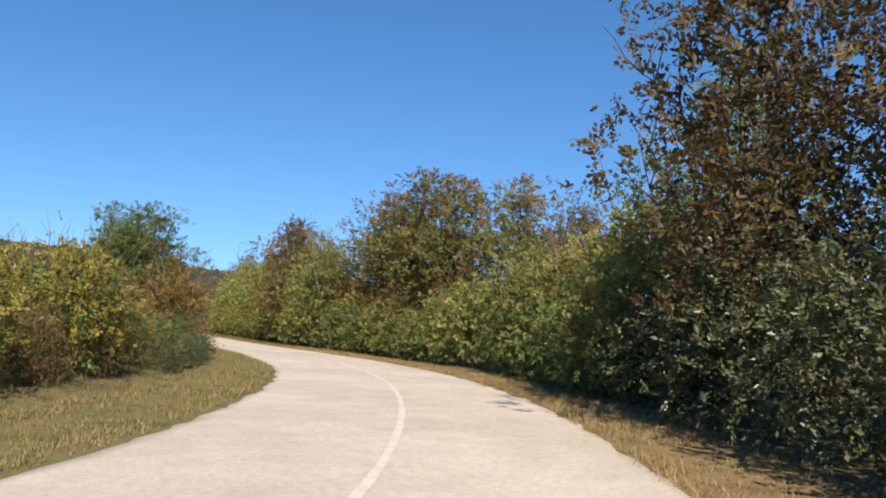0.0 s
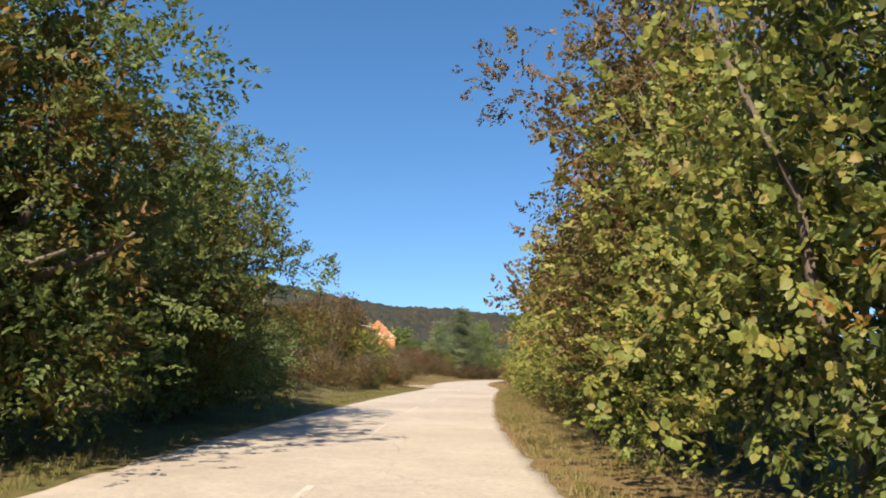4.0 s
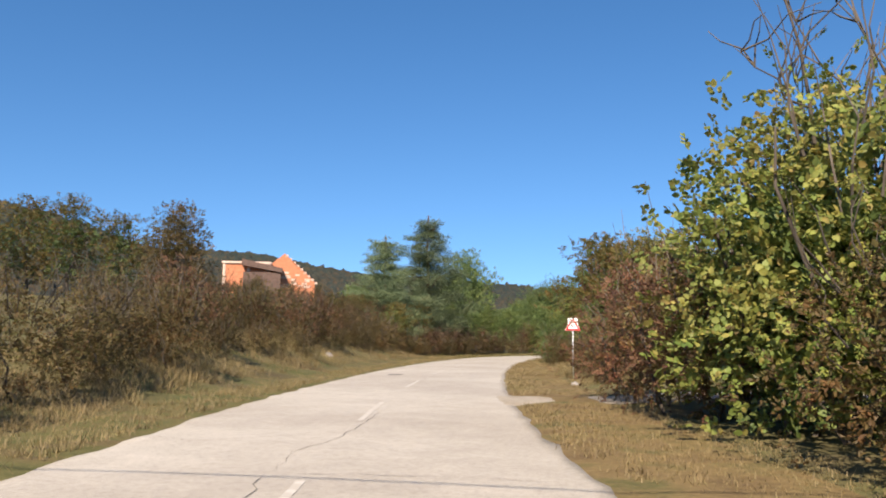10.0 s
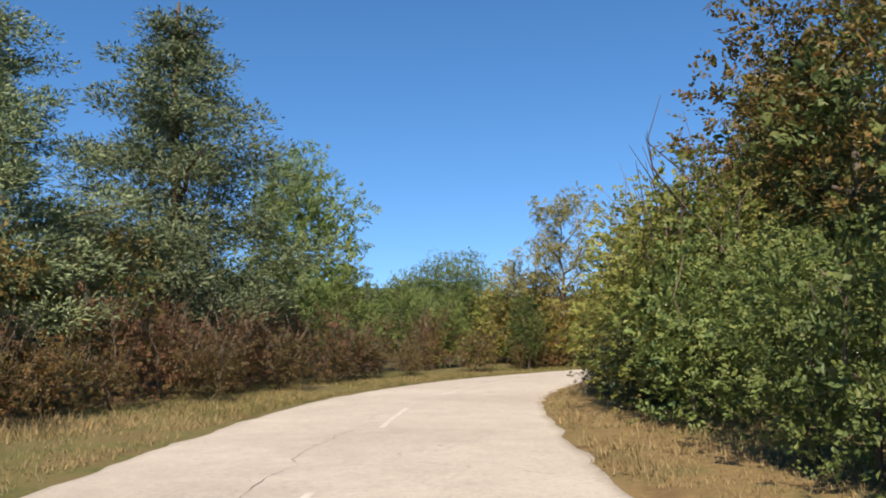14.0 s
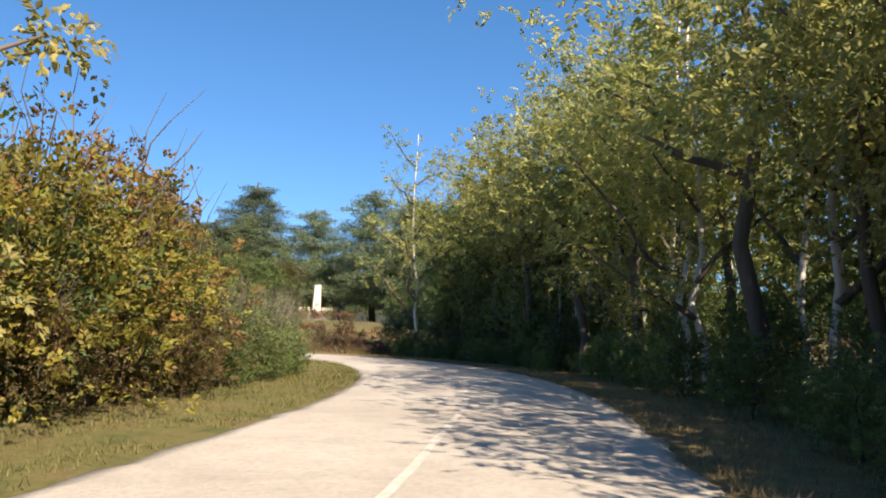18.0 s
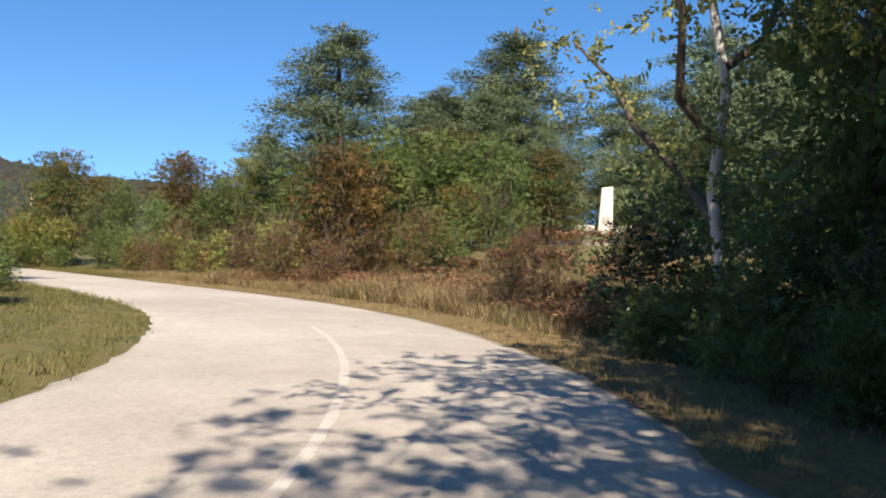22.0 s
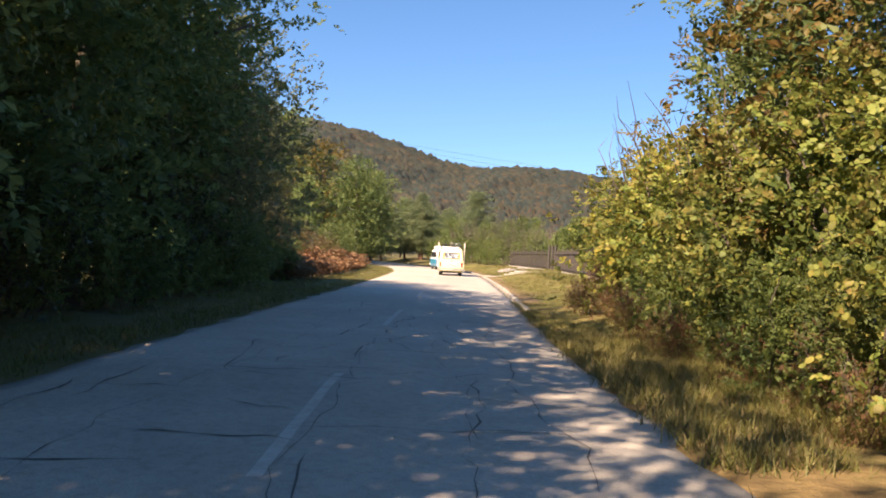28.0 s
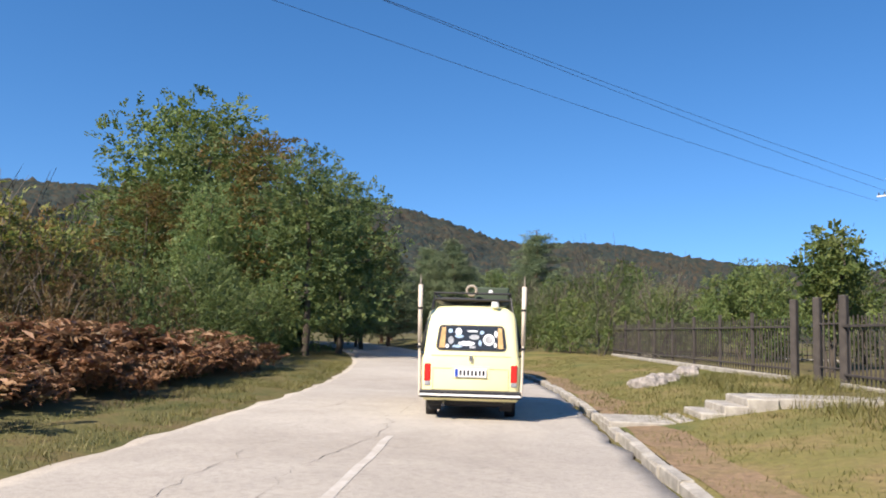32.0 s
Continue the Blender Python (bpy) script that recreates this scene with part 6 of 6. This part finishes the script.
        head = part("headlamp", rod((sx * 0.55, 2.16, 0.82), (sx * 0.55, 2.27, 0.82), 0.11, 0.1, 16), M_CHROME, ob, "round headlamp")
    part("windscreen", box(1.36, 0.03, 0.52, (0, 2.06, 1.18), 0.02, 1, Matrix.Rotation(0.42, 4, "X")), M_GLASS, ob, "curved windscreen")
    bump = part("rear_bumper", box(1.72, 0.1, 0.13, (0, -2.31, 0.37), 0.025, 2), M_BLACK, ob, "black bumper with a pale stripe")
    part("bumper_stripe", box(1.7, 0.02, 0.035, (0, -2.37, 0.405), 0.005), M_VANWHITE, bump, "pale stripe")
    part("front_bumper", box(1.7, 0.1, 0.14, (0, 2.33, 0.4), 0.025, 2), M_VANWHITE, ob)
    part("underbody", box(1.4, 3.9, 0.16, (0, 0, 0.2), 0.03), M_BLACK, ob, "dark underbody")
    part("exhaust", rod((-0.45, -2.0, 0.26), (-0.45, -2.38, 0.26), 0.03, 0.03, 10), M_BLACK, ob)
    if rack:
        frame_ = part("roof_rack", box(1.36, 2.2, 0.03, (0, -0.6, 2.03), 0.008), M_BLACK, ob, "black steel roof rack")
        for x in (-0.68, 0.68):
            part("rack_rail", rod((x, -1.72, 2.17), (x, 0.5, 2.17), 0.018, 0.018, 8), M_BLACK, frame_)
        for y in (-1.72, 0.5):
            for z in (2.06, 2.17):
                part("rack_bar", rod((-0.68, y, z), (0.68, y, z), 0.018, 0.018, 8), M_BLACK, frame_)
        for x in (-0.68, 0.68):
            for y in (-1.7, -0.6, 0.48):
                part("rack_foot", rod((x, y, 1.8), (x, y, 2.17), 0.014, 0.014, 6), M_BLACK, frame_)
    return ob


def rounded_pane(low, high, z0, z1, r):
    """Outline of a pane, wider below, with round corners."""
    pts = []
    for cx, cz, a0 in ((low - r, z0 + r, -90), (high - r, z1 - r, 0), (-high + r, z1 - r, 90), (-low + r, z0 + r, 180)):
        for j in range(5):
            a = math.radians(a0 + j * 22.5)
            pts.append((cx + r * math.cos(a), cz + r * math.sin(a)))
    return pts


def plate_y(points, y0, y1, lean=0.0, base=0.0):
    """A flat pane from its outline in x and z, leaning forwards above base."""
    bm = bmesh.new()
    fv = [bm.verts.new((x, y0 + lean * (z - base), z)) for x, z in points]
    bv = [bm.verts.new((x, y1 + lean * (z - base), z)) for x, z in points]
    bm.faces.new(fv)
    bm.faces.new(bv[::-1])
    n = len(points)
    for k in range(n):
        bm.faces.new((fv[k], bv[k], bv[(k + 1) % n], fv[(k + 1) % n]))
    bmesh.ops.recalc_face_normals(bm, faces=bm.faces[:])
    return bm


def on_lane(s, off, turn=0.0):
    x, y, b = on_road(s, off)
    return pose(x, y, crown(off) - 0.005, 0, 0, math.degrees(b) + turn)


yellow = van("yellow_camper_van", on_lane(389.2, 1.02, 0.5), "pale yellow camper van with roof rack and upright corner poles", M_YELLOW, M_YELLOW, True)
for sx in (-1, 1):
    stave = part("corner_pole", rod((sx * 0.885, -2.2, 1.28), (sx * 0.895, -2.2, 2.28), 0.034, 0.04, 12), M_STAVE, yellow, "pale upright pole strapped to the tail", True)
    part("pole_foot", rod((sx * 0.868, -2.2, 0.4), (sx * 0.885, -2.2, 1.28), 0.02, 0.024, 10), M_STAVE, stave)
    part("pole_tip", rod((sx * 0.895, -2.2, 2.28), (sx * 0.897, -2.2, 2.46), 0.014, 0.006, 8), M_POLE, stave)
    for z in (1.2, 1.86):
        part("strap", rod((sx * 0.886, -2.2, z), (sx * 0.887, -2.2, z + 0.035), 0.046, 0.046, 10), M_BLACK, stave)
    part("stay", rod((sx * 0.79, -2.12, 1.08), (sx * 0.885, -2.2, 1.1), 0.018, 0.018, 6), M_BLACK, stave)
    part("rack_stay", rod((sx * 0.8, -2.05, 1.3), (sx * 0.68, -1.72, 2.1), 0.014, 0.014, 6), M_BLACK, yellow, "dark sloping rack stay")
part("curtain", plate_y([(-0.55, 1.21), (-0.45, 1.21), (-0.44, 1.56), (-0.51, 1.56)], -2.276, -2.27, TAIL_LEAN, TAIL_BASE), M_CURTAIN, yellow, "tan curtain behind the glass")
part("curtain", plate_y([(0.46, 1.21), (0.55, 1.21), (0.52, 1.56), (0.45, 1.56)], -2.276, -2.27, TAIL_LEAN, TAIL_BASE), M_CURTAIN, yellow, "tan curtain behind the glass")
for x, z, w, h, mat in ((-0.22, 1.49, 0.12, 0.13, M_PAPER), (-0.21, 1.41, 0.16, 0.06, M_PALEBLUE), (-0.35, 1.34, 0.1, 0.14, M_GREYPAPER), (-0.08, 1.29, 0.3, 0.08, M_PAPER), (-0.24, 1.24, 0.18, 0.05, M_PALEBLUE),
                        (0.02, 1.5, 0.2, 0.035, M_PAPER), (0.05, 1.4, 0.18, 0.09, M_GREYPAPER), (-0.36, 1.5, 0.08, 0.08, M_PALEBLUE), (0.02, 1.23, 0.12, 0.05, M_GREYPAPER), (0.18, 1.48, 0.08, 0.07, M_PALEBLUE),
                        (0.42, 1.46, 0.06, 0.12, M_PAPER), (0.41, 1.27, 0.05, 0.09, M_PAPER), (-0.41, 1.24, 0.06, 0.07, M_PAPER), (0.15, 1.3, 0.06, 0.1, M_PALEBLUE)):
    part("sticker", plate_y([(x + w / 2 * math.cos(k * 0.785 + 0.39), z + h / 2 * math.sin(k * 0.785 + 0.39)) for k in range(8)], -2.274, -2.271, TAIL_LEAN, TAIL_BASE), mat, yellow, "small faded window sticker")
for r, mat in ((0.1, M_PAPER), (0.065, M_GREYPAPER)):
    part("round_sticker", plate_y([(0.3 + r * math.cos(k * 0.393), 1.36 + r * math.sin(k * 0.393)) for k in range(16)], -2.2745 - (0.1 - r) * 0.06, -2.272, TAIL_LEAN, TAIL_BASE), mat, yellow, "round pale sticker")
bm = bmesh.new()
ringv, ringf = [], []
for i in range(20):
    for j in range(8):
        a, c = i * 2 * math.pi / 20, j * 2 * math.pi / 8
        r = 0.085 + 0.025 * math.cos(c)
        ringv.append((-0.02 + r * math.cos(a), -1.7 + 0.03 * math.sin(c), 2.22 + r * math.sin(a)))
        ringf.append((i * 8 + j, i * 8 + (j + 1) % 8, ((i + 1) % 20) * 8 + (j + 1) % 8, ((i + 1) % 20) * 8 + j))
bm.free()
link_mesh("coiled_ring", ringv, ringf, M_POLE, yellow, "pale round ring on the rack", flat=False)
chest = part("roof_chest", box(0.62, 0.8, 0.24, (0.34, -1.1, 2.06), 0.03, 2), M_GREENBOX, yellow, "dark green chest on the rack")
part("badge", rod((0.32, -1.505, 2.22), (0.32, -1.515, 2.22), 0.035, 0.035, 12), M_SIGNWHITE, chest, "white round badge")
part("white_pot", rod((0.4, -1.95, 1.93), (0.4, -1.95, 2.02), 0.07, 0.06, 12), M_VANWHITE, yellow, "small white roof vent")
white = van("white_camper_van", on_lane(399.5, 1.5), "white camper van with a low roof box, on the road", M_VANWHITE, M_VANWHITE, False)
part("pop_top", box(1.3, 2.6, 0.16, (0, -0.4, 1.93), 0.06, 2), M_VANWHITE, white, "white raised roof")
teal = van("teal_camper_van", on_lane(409, 2.0), "teal and white camper van with a raised roof, on the road", M_VANWHITE, M_TEAL, False)
part("pop_top", box(1.3, 2.6, 0.3, (0, -0.4, 1.93), 0.08, 2), M_VANWHITE, teal, "white raised roof")
